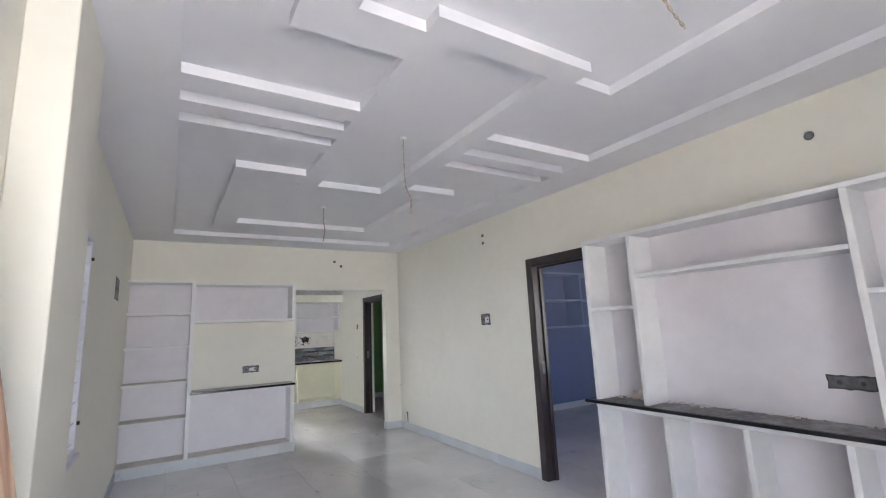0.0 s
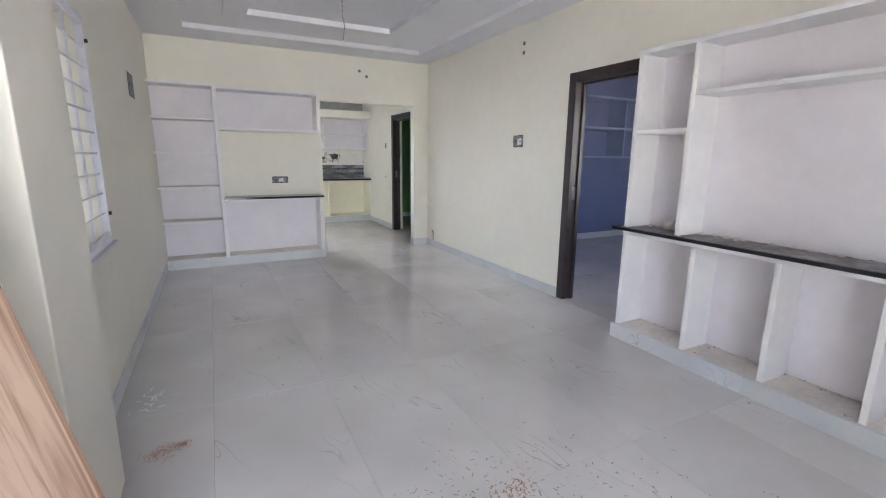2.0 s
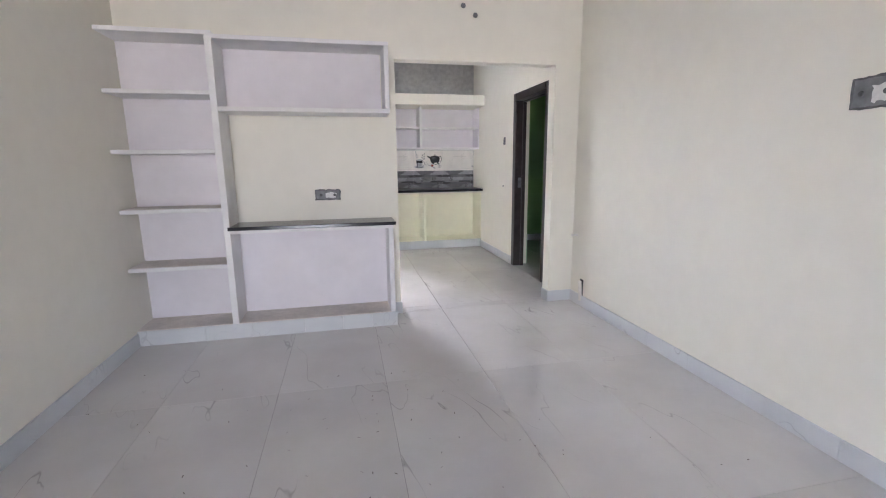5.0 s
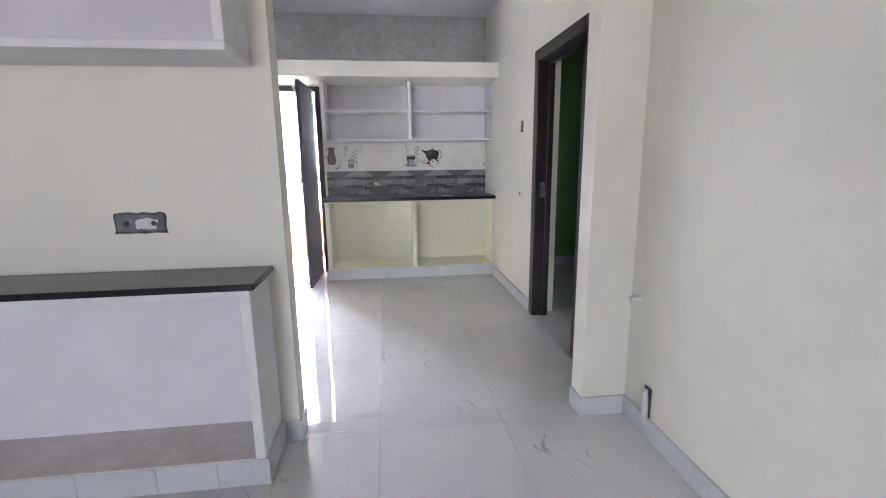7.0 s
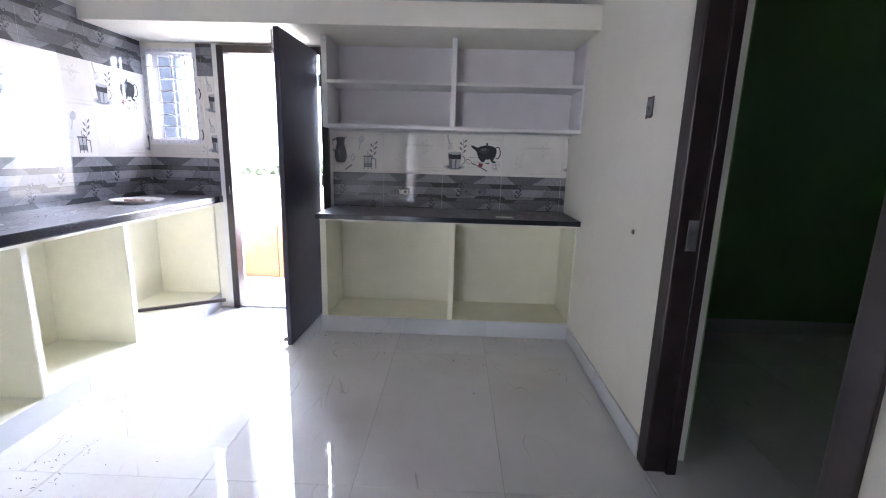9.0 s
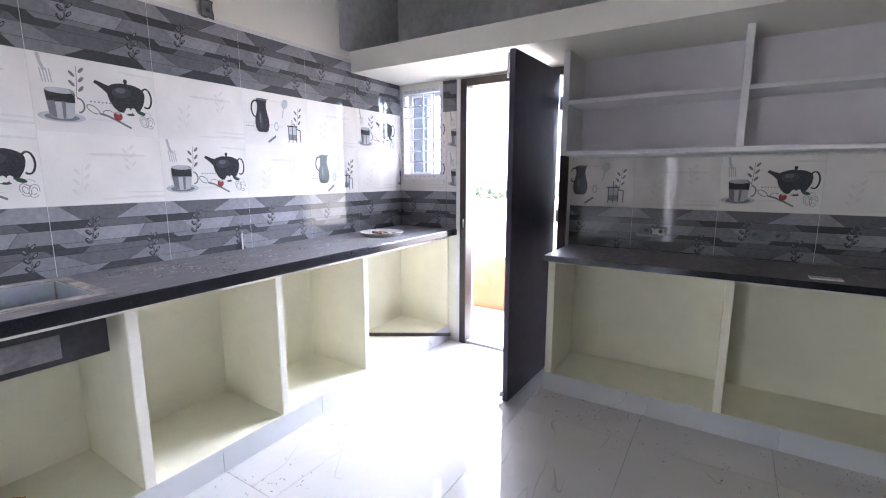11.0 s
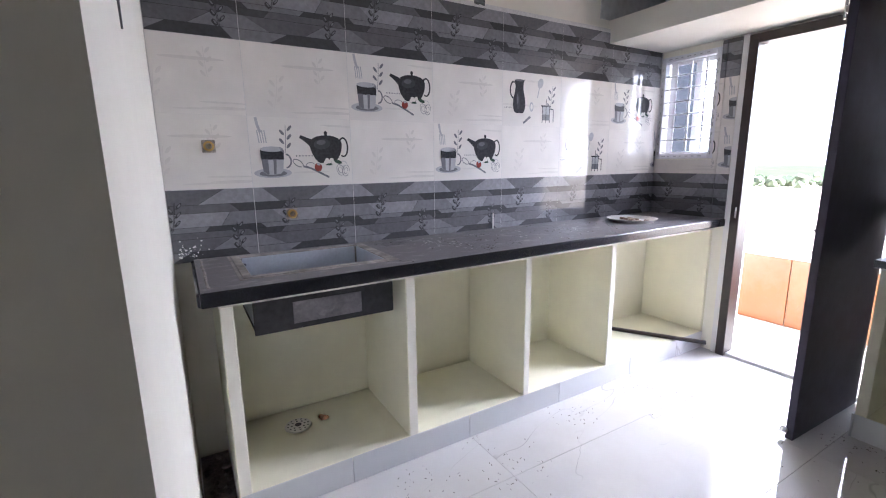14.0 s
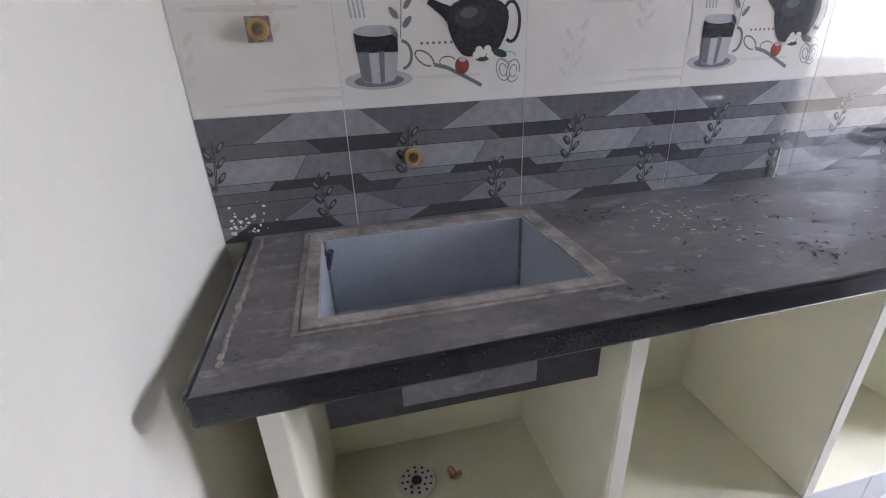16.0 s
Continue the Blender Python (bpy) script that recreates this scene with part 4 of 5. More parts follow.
# rubble in the gap between the cabinet and the partition
rg = random.Random(21)
bm = bmesh.new()
for i in range(60):
    k = rg.uniform(0.006, 0.022)
    bmesh.ops.create_icosphere(bm, subdivisions=1, radius=1.0, matrix=Matrix.Translation((rg.uniform(1.26, 1.80), rg.uniform(7.85, 7.93), k * 0.5)) @ Matrix.Diagonal((k, k * rg.uniform(0.6, 1.2), k * 0.7, 1)))
box_into(bm, 1.24, 1.76, 7.832, 7.948, 0.0, 0.006)
single("gap_rubble", bm, DEBRIS, "dark rubble and dirt beside the cabinet", "rubble", kind="stuff")

# ---- kitchen: far counter and shelves ----
bf, bx0 = 10.58, 2.725
base = thing("far_cabinet", (3.6, 10.8, 0), "pale yellow open masonry cabinet with two bays", "cabinet")
plinth = part("plinth", box(bx0, RX, bf + 0.012, DY, 0, 0.10), EDGE, base)
part("niche_floor", box(bx0, RX, bf + 0.002, DY, 0.10, 0.125, 0.004), BEIGE, base)
part("back_panel", box(bx0, RX, DY - 0.01, DY - 0.001, 0.125, 0.84), BEIGE, base)
for a, b in ((bx0, bx0 + 0.045), (3.655, 3.695)):
    part("divider", box(a, b, bf, DY - 0.01, 0.125, 0.84, 0.004), BEIGE, base)
part("side_panel", box(RX - 0.01, RX - 0.001, bf + 0.003, DY - 0.01, 0.125, 0.84), BEIGE, base)
part("counter_band", box(bx0 - 0.002, RX - 0.001, bf - 0.004, DY - 0.01, 0.838, 0.862, 0.003), CREAM, base)
cuts = [bx0, 3.33, 3.95, RX - 0.001]
for a, b in zip(cuts, cuts[1:]):
    part("skirting_tile", box(a + 0.001, b - 0.001, bf, bf + 0.012, 0, 0.122, 0.002), SKIRT, plinth)
part("skirting_tile", box(bx0 - 0.012, bx0 - 0.001, bf + 0.001, DY - 0.08, 0, 0.122, 0.002), SKIRT, plinth)
ftop = thing("far_counter", (3.6, 10.77, 0.86), "black granite counter under white kitchen shelves", "counter")
part("slab", box(bx0 - 0.006, RX - 0.001, bf - 0.075, DY - 0.002, 0.862, 0.896, 0.003), GRANITE, ftop, "dusty dark grey stone")
part("front_edge", box(bx0 - 0.006, RX - 0.001, bf - 0.081, bf - 0.075, 0.861, 0.895, 0.002), GRANITE_EDGE, ftop, "polished black edge")
shelves = thing("kitchen_shelves", (3.6, 10.86, 1.5), "white plastered open shelves above the tiled wall", "shelf")
sf = 10.70
part("back_panel", box(2.77, RX, DY - 0.010, DY - 0.001, 1.515, 2.10), LILAC, shelves)
part("side_panel", box(2.73, 2.77, sf, DY - 0.001, 1.49, 2.099, 0.004), EDGE, shelves)
part("divider", box(3.635, 3.67, sf, DY - 0.010, 1.515, 2.099, 0.004), EDGE, shelves)
part("side_panel", box(RX - 0.012, RX - 0.001, sf + 0.004, DY - 0.010, 1.515, 2.099), LILAC, shelves)
part("shelf", box(2.77, RX - 0.001, sf, DY - 0.001, 1.49, 1.515, 0.004), EDGE, shelves)
for a, b in ((2.77, 3.635), (3.67, RX - 0.012)):
    part("shelf", box(a, b, sf + 0.002, DY - 0.010, 1.79, 1.813, 0.003), EDGE, shelves)
single("loft_slab", solid([KX, RX], [10.45, DY], [2.10, 2.245], lambda x, y, z: True), CREAM, "cream painted concrete loft slab above door and shelves", "loft", kind="structure")
single("loft_lining", box(KX, RX, DY - 0.006, DY - 0.001, 2.2455, KC - 0.001), CEMENT, "raw grey cement plaster above the loft", "wall", kind="structure")
single("loft_side_lining", box(KX + 0.0005, KX + 0.006, 10.36, DY - 0.006, 2.2455, KC - 0.001), CEMENT, "raw grey cement plaster above the loft", "wall", kind="structure")
wall_recess("socket_box", (3.245, DY - 0.011, 1.025), (1, 0, 0), (0, 0, 1), (0, -1, 0), 0.18, 0.075, "unfinished socket box cut into the kitchen tiles", "socket", "socket boxes")
wall_recess("socket_box", (3.83, DY - 0.011, 1.04), (1, 0, 0), (0, 0, 1), (0, -1, 0), 0.22, 0.08, "unfinished socket box cut into the kitchen tiles", "socket", "socket boxes")
wall_recess("switch_box", (RX, 9.575, 1.555), (0, -1, 0), (0, 0, 1), (-1, 0, 0), 0.07, 0.09, "small unfinished switch box beside the bedroom door", "switch", "switch boxes")
wall_dot((RX - 0.003, 9.60, 0.98), (-1, 0, 0), 0.012)
wall_recess("conduit_chase", (1.252, 9.39, 2.225), (0, 1, 0), (0, 0, 1), (1, 0, 0), 0.07, 0.09, "dark chipped plate standing for an opening above the kitchen tiles", "socket", "socket boxes")
single("offcut", box(3.98, 4.10, 10.56, 10.62, 0.897, 0.903, 0.001), PLATE, "thin white offcut lying on the counter", "offcut")
# chase with a red wire in the back of the partition
ch = thing("wire_chase", (2.510, PB, 1.68), "narrow broken chase with a red wire", "wire")
# flat dark plate; the groove's shade lies in its colour
bm = bmesh.new()
edge = [(2.502, 1.56), (2.523, 1.63), (2.530, 1.72), (2.536, 1.83), (2.542, 1.95), (2.544, 2.10), (2.484, 2.10), (2.486, 1.97), (2.483, 1.85), (2.489, 1.74), (2.486, 1.66), (2.495, 1.60)]
flat_side = [[bm.verts.new((x, PB + d, z)) for x, z in edge] for d in (-0.001, 0.003)]
bm.faces.new(flat_side[1])
for i in range(len(edge)):
    j = (i + 1) % len(edge)
    bm.faces.new((flat_side[0][i], flat_side[0][j], flat_side[1][j], flat_side[1][i]))
part("groove", bm, SOCKET, ch, "jagged dark plate shaded like a groove broken into plaster")
bm = bmesh.new()
pts = [(2.495, PB + 0.004, 1.80), (2.525, PB + 0.016, 1.81), (2.555, PB + 0.024, 1.78), (2.552, PB + 0.022, 1.73), (2.512, PB + 0.006, 1.68)]
for p, q in zip(pts, pts[1:]):
    rod_into(bm, p, q, 0.0035, 8)
part("red_wire", bm, REDWIRE, ch, "thin red insulated wire")
# waste pipe stubs low on the living room wall
bm = bmesh.new()
rod_into(bm, (RX + 0.01, 7.62, 0.632), (RX - 0.05, 7.62, 0.632), 0.011, 12)
rod_into(bm, (RX - 0.05, 7.62, 0.632), (RX - 0.052, 7.62, 0.632), 0.015, 12)
single("water_pipe_end", bm, PLATE, "short cream water pipe end in the wall", "pipe")
# dark plate for the chase, its depth put into the colour
bm = box(RX - 0.004, RX + 0.002, 7.475, 7.53, 0.03, 0.245, 0.002)
single("pipe_chase", bm, SOCKET, "dark plate standing for a broken pipe chase in the skirting", "chase")
bm = rod((RX - 0.006, 7.50, 0.05), (RX - 0.02, 7.505, 0.23), 0.016, 10)
single("waste_pipe", bm, PLATE, "white waste pipe end in a broken chase", "pipe")

# ---- kitchen: outer door and window ----
kd = thing("door_3", (2.2, DY, 0), "dark metal kitchen door standing open inwards", "door", kind="structure")
w = 0.055
for a, b in ((1.843, 1.843 + w), (2.632, 2.632 + w)):
    part("door_post", box(a, b, DY - 0.03, DY + 0.08, 0, 2.085, 0.004), FRAME, kd)
part("door_head", box(1.843 + w, 2.632, DY - 0.03, DY + 0.08, 2.03, 2.085, 0.004), FRAME, kd)
part("threshold", box(1.85, 2.675, DY - 0.005, DY + 0.14, -0.004, 0.02, 0.004), CONCRETE, kd, "worn concrete threshold")
leaf = thing("kitchen_door", (2.572, 10.65, 0.0), "dark brown flush door standing wide open", "door")
lf = part("door_panel", box(2.562, 2.597, 10.292, DY - 0.045, 0.004, 2.045, 0.003), LEAF, leaf)
for z in (0.25, 1.05, 1.80):
    part("hinge", rod((2.608, DY - 0.038, z), (2.608, DY - 0.038, z + 0.09), 0.010, 10), CHROME, lf)
bm = bmesh.new()
rod_into(bm, (2.552, 10.360, 1.08), (2.552, 10.360, 1.24), 0.008, 10)
for z in (1.09, 1.23):
    rod_into(bm, (2.552, 10.360, z), (2.563, 10.360, z), 0.007, 8)
part("pull_handle", bm, CHROME, lf, "chrome pull handle")
bm = bmesh.new()
rod_into(bm, (2.547, 10.330, 1.02), (2.547, 10.480, 1.02), 0.007, 10)
for y in (10.340, 10.400, 10.460):
    box_into(bm, 2.548, 2.563, y - 0.012, y + 0.012, 1.003, 1.037, 0.002)
rod_into(bm, (2.543, 10.430, 1.02), (2.522, 10.430, 1.012), 0.006, 8)
part("sliding_bolt", bm, CHROME, lf, "steel sliding bolt")
bm = box(2.555, 2.563, 10.315, 10.365, 0.895, 0.945, 0.003)
rod_into(bm, (2.547, 10.340, 0.92), (2.556, 10.340, 0.92), 0.013, 14)
part("lock", bm, CHROME, lf, "square chrome lock plate")
bm = bmesh.new()
rod_into(bm, (2.549, 10.305, 1.90), (2.549, 10.305, 2.03), 0.006, 8)
box_into(bm, 2.550, 2.563, 10.293, 10.320, 1.92, 1.95, 0.002)
part("tower_bolt", bm, CHROME, lf)
bm = bmesh.new()
rod_into(bm, (2.557, 10.285, 0.03), (2.557, 10.305, 0.05), 0.02, 12)
part("door_stop", bm, CHROME, lf)
# the leaf stands a little past square
pivot = Matrix.Translation((2.605, DY - 0.04, 0))
leaf.matrix_world = Matrix.Translation((0.02, 0, 0)) @ pivot @ Matrix.Rotation(radians(-1.6), 4, "Z") @ pivot.inverted() @ leaf.matrix_world
part("latch_keeper", box(1.870, 1.882, DY - 0.034, DY - 0.028, 0.96, 1.03, 0.002), CHROME, kd, "chrome latch keeper")
barred_window("window_2", DY, 1.245, 1.672, 1.345, 2.06, "x", -1, 8, 3, "white sliding kitchen window behind a welded grille", (FILM, GLASS))
win2 = bpy.data.objects["window_2"]
rw = random.Random(14)
for k in range(11):
    z = 1.38 + 0.058 * k + rw.uniform(-0.01, 0.01)
    for x in (1.2625, 1.6545):
        part("film_mark", box(x - 0.003, x + 0.003, DY - 0.0052, DY - 0.0041, z, z + rw.uniform(0.012, 0.030)), PALE, win2, "grey printed mark on protective film")
for k in range(7):
    x = 1.30 + 0.045 * k
    for z in (1.3625, 2.0425):
        part("film_mark", box(x, x + rw.uniform(0.012, 0.030), DY - 0.0052, DY - 0.0041, z - 0.003, z + 0.003), PALE, win2, "grey printed mark on protective film")
single("wall_jamb_strip", box(1.802, 1.841, DY - 0.016, DY - 0.001, 0.0, 2.098, 0.002), EDGE, "white plaster strip beside the kitchen door", "trim", kind="structure")

# white shelves; the blue of the room's light is put into their colour
PALEBLUE = material("blue_lit_shelf_paint", (0.36, 0.42, 0.58), 0.6, vary=0.03)
# ---- bedroom seen through the first frame ----
bs = thing("bedroom_shelves", (7.4, 6.85, 1.38), "white masonry shelves on the blue bedroom wall", "shelf")
for z in (1.385, 1.83, 2.29):
    part("shelf", box(6.55, 8.19, 6.62, 6.995, z - 0.015, z + 0.015, 0.003), PALEBLUE, bs)
for x in (6.55, 7.55, 8.155):
    part("divider", box(x, x + 0.03, 6.625, 6.995, 1.40, 2.275, 0.003), PALEBLUE, bs)
part("back_panel", box(6.58, 8.19, 6.99, 6.997, 1.40, 2.275), BLUE, bs)

# ---- outside the kitchen door ----
single("ground", box(-600, 600, -600, 700, -0.9, -0.35), SOIL, "pale sandy open ground", "ground", kind="structure")
single("field", box(-300, 300, 45, 400, -0.35, -0.30), FIELD, "flat green field in the distance", "field", kind="structure")
single("porch_floor", box(0.6, 4.8, DY + TH, 12.05, -0.35, -0.02, 0.01), CONCRETE, "pale concrete strip outside the kitchen door", "pavement", kind="structure")
single("entrance_porch", box(0.6, 4.8, -2.6, FY - TH, -0.35, -0.02, 0.01), CONCRETE, "pale concrete entrance porch", "pavement", kind="structure")
par = thing("parapet", (2.3, 12.12, -0.3), "low garden wall clad in orange stone", "wall")
part("wall_body", box(0.2, 4.8, 12.07, 12.2, -0.35, 0.54), CONCRETE, par)
rs = random.Random(3)
x = 0.2
while x < 4.75:
    b = min(x + rs.uniform(0.75, 0.95), 4.8)
    part("stone_slab", box(x + 0.003, b - 0.003, 12.052 - rs.uniform(0, 0.004), 12.07, -0.02, 0.537, 0.003), STONE, par)
    x = b
part("coping", box(0.2, 4.8, 12.04, 12.22, 0.54, 0.58, 0.006), CONCRETE, par, "pale concrete coping")
bm = bmesh.new()
for i in range(130):
    c = rs.choice([(-10, 38), (-4, 41), (-7, 40), (3, 39), (-14, 41)])
    s = rs.uniform(0.12, 0.34)
    bmesh.ops.create_icosphere(bm, subdivisions=1, radius=s, matrix=Matrix.Translation((c[0] + rs.gauss(0, 1.3), c[1] + rs.gauss(0, 0.8), -0.25 + abs(rs.gauss(0, 0.3)))))
for v in bm.verts:
    v.co += Vector((rs.uniform(-0.1, 0.1), rs.uniform(-0.1, 0.1), rs.uniform(-0.1, 0.1)))
single("scrub", bm, BUSH, "low green scrub at the field's edge", "bush", kind="stuff")

# glowing sheet added behind the fields to whiten the sky at the horizon
HORIZON_GLOW = bpy.data.materials.new("horizon_glow_sheet")
HORIZON_GLOW.use_nodes = True
hn = HORIZON_GLOW.node_tree
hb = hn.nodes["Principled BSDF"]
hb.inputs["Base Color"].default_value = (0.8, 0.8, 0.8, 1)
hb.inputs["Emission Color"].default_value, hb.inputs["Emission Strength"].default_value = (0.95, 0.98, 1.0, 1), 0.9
single("backdrop", box(-160, 130, 120, 121, -0.9, 22), HORIZON_GLOW, "white glowing sheet beyond the fields in place of hazy sky", "backdrop", kind="structure")

# ---- printed wall tiles ----
TW, THT, TD = 0.465, 0.31, 0.008


def ellipse(cx, cy, rx, ry, n=22, a0=0.0, a1=6.2832, tilt=0.0):
    c, s = math.cos(tilt), math.sin(tilt)
    return [(cx + rx * math.cos(a) * c - ry * math.sin(a) * s, cy + rx * math.cos(a) * s + ry * math.sin(a) * c) for a in [a0 + (a1 - a0) * i / n for i in range(n + (1 if a1 - a0 < 6.2 else 0))]]


def stroke(points, w):
    """A band of width w along the points, as quads."""
    out = []
    for (x0, y0), (x1, y1) in zip(points, points[1:]):
        d = math.hypot(x1 - x0, y1 - y0) or 1
        nx, ny = -(y1 - y0) / d * w / 2, (x1 - x0) / d * w / 2
        out.append([(x0 + nx, y0 + ny), (x0 - nx, y0 - ny), (x1 - nx, y1 - ny), (x1 + nx, y1 + ny)])
    return out


def cut(pts, axis, limit, side):
    """The part of a polygon on one side of a line across an axis."""
    out = []
    for p, q in zip(pts, pts[1:] + pts[:1]):
        inside, then = (p[axis] - limit) * side >= 0, (q[axis] - limit) * side >= 0
        if inside:
            out.append(p)
        if inside != then:
            f = (limit - p[axis]) / (q[axis] - p[axis])
            out.append((p[0] + f * (q[0] - p[0]), p[1] + f * (q[1] - p[1])))
    return out


def printed(name, shapes, lo=0.0, hi=TW, top=THT):
    """A flat print of coloured polygons (points, material index, layer), clipped to the tile's stretch."""
    bm = bmesh.new()
    for pts, mat, layer in shapes:
        pts = cut(cut(cut(cut(pts, 0, lo, 1), 0, hi, -1), 1, 0.0015, 1), 1, top - 0.0015, -1)
        if len(pts) < 3:
            continue
        vs = [bm.verts.new((u, v, TD + 0.0006 + 0.0003 * layer)) for u, v in pts]
        try:
            f = bm.faces.new(vs)
        except ValueError:
            continue
        f.material_index = mat
    bmesh.ops.dissolve_degenerate(bm, dist=1e-5, edges=bm.edges)
    me = bpy.data.meshes.new(name)
    bm.normal_update()
    for f in bm.faces:
        if f.normal.z < 0:
            f.normal_flip()
    bm.to_mesh(me)
    bm.free()
    for m in (BLACK, INK, PALE, RED, LEAFGREEN, FAINT, CERAMIC, *GREYS):
        me.materials.append(m)
    return me


def sprig(cx, cy, h, mat, layer=2, lean=0.2):
    out = [(q, mat, layer) for q in stroke([(cx, cy), (cx + lean * h * 0.5, cy + h * 0.5), (cx + lean * h * 0.7, cy + h)], 0.0022)]
    for i in range(6):
        f = (i + 0.6) / 6.5
        s = 1 if i % 2 else -1
        out.append((ellipse(cx + lean * h * f * 0.8 + s * h * 0.13, cy + h * f + h * 0.03, h * 0.125, h * 0.05, 10, tilt=s * 0.9 if s > 0 else math.pi - 0.9), mat, layer))
    return out


def pot_shapes():
    s = []
    # cup and saucer
    s.append((ellipse(0.092, 0.062, 0.082, 0.022), 2, 0))
    s.append((ellipse(0.092, 0.060, 0.060, 0.014), 1, 1))
    s.append(([(0.050, 0.07), (0.060, 0.058), (0.09, 0.053), (0.125, 0.058), (0.136, 0.07), (0.142, 0.125), (0.045, 0.125)], 2, 2))
    s.append(([(0.050, 0.07), (0.060, 0.060), (0.075, 0.056), (0.073, 0.125), (0.046, 0.125)], 1, 3))
    s.append(([(0.095, 0.055), (0.105, 0.056), (0.110, 0.125), (0.096, 0.125)], 1, 3))
    s.append(([(0.045, 0.122), (0.142, 0.122), (0.144, 0.165), (0.042, 0.165)], 0, 3))
    s.append((ellipse(0.093, 0.168, 0.051, 0.012), 2, 4))
    s += [(q, 1, 3) for q in stroke(ellipse(0.152, 0.115, 0.022, 0.030, 12, -1.6, 1.6), 0.007)]
    # fork
    s += [(q, 2, 1) for x in (0.036, 0.046, 0.056, 0.066) for q in stroke([(x + 0.006, 0.195), (x, 0.25)], 0.0045)]
    s += [(q, 2, 1) for q in stroke([(0.050, 0.24), (0.040, 0.27), (0.034, 0.305)], 0.012)]
    s += sprig(0.150, 0.150, 0.125, 1, 4, 0.1)
    # teapot
    prof = [(0.104, 0.030), (0.110, 0.043), (0.125, 0.056), (0.145, 0.067), (0.165, 0.074), (0.185, 0.077), (0.200, 0.076), (0.212, 0.070), (0.221, 0.058), (0.228, 0.040), (0.232, 0.020)]
    s.append(([(0.341 + w, v) for v, w in prof] + [(0.341 - w, v) for v, w in reversed(prof)], 0, 2))
    s.append((ellipse(0.322, 0.192, 0.040, 0.024, 24, tilt=0.1), 7, 4))
    s.append((ellipse(0.318, 0.200, 0.022, 0.011, 20, tilt=0.1), 8, 5))
    s.append((ellipse(0.341, 0.231, 0.007, 0.006, 12), 0, 3))
    s.append((ellipse(0.341, 0.243, 0.008, 0.010, 14), 0, 6))
    spout = [(0.290, 0.180, 0.040), (0.276, 0.193, 0.032), (0.262, 0.203, 0.025), (0.248, 0.211, 0.019), (0.234, 0.219, 0.015), (0.220, 0.226, 0.012)]
    for (x0, y0, w0), (x1, y1, w1) in zip(spout, spout[1:]):
        s.append(([(x0 - 0.3 * w0, y0 - 0.5 * w0), (x0 + 0.3 * w0, y0 + 0.5 * w0), (x1 + 0.3 * w1, y1 + 0.5 * w1), (x1 - 0.3 * w1, y1 - 0.5 * w1)], 0, 3))
    s += [(q, 0, 3) for q in stroke(ellipse(0.424, 0.178, 0.022, 0.044, 24, -2.1, 2.3), 0.008)]
    for x, y in ((0.335, 0.107), (0.350, 0.110), (0.370, 0.106), (0.342, 0.118), (0.364, 0.119)):
        s.append((ellipse(x, y, 0.010, 0.009, 10), 6, 7))
    s.append((ellipse(0.395, 0.109, 0.020, 0.009, 12, tilt=-0.3), 4, 5))
    s.append((ellipse(0.350, 0.098, 0.018, 0.006, 12), 4, 5))
    s += [(ellipse(0.20 + 0.0145 * i, 0.138, 0.0035, 0.0035, 8), 1, 1) for i in range(7)]
    # spoon, berry, fruit outlines
    s += [(q, 1, 1) for q in stroke(ellipse(0.205, 0.105, 0.026, 0.013, 14, 0, 6.28, -0.6), 0.004)]
    s += [(q, 1, 1) for q in stroke([(0.228, 0.09), (0.26, 0.082), (0.30, 0.062), (0.348, 0.036)], 0.009)]
    s += [(q, 1, 1) for q in stroke(ellipse(0.262, 0.095, 0.020, 0.012, 12, 0.3, 3.9), 0.003)]
    s.append((ellipse(0.298, 0.085, 0.018, 0.020, 16), 3, 3))
    s.append((ellipse(0.300, 0.099, 0.010, 0.006, 10), 2, 4))
    for cx, cy, tl in ((0.405, 0.070, 0.3), (0.432, 0.066, -0.2)):
        for r in (1.0, 0.55):
            s += [(q, 1, 2) for q in stroke(ellipse(cx, cy, 0.017 * r, 0.027 * r, 14, 0, 6.28, tl), 0.0022)]
    s += [(q, 2, 2) for q in stroke(ellipse(0.418, 0.100, 0.020, 0.012, 12, 0, 6.28), 0.003)]
    return s


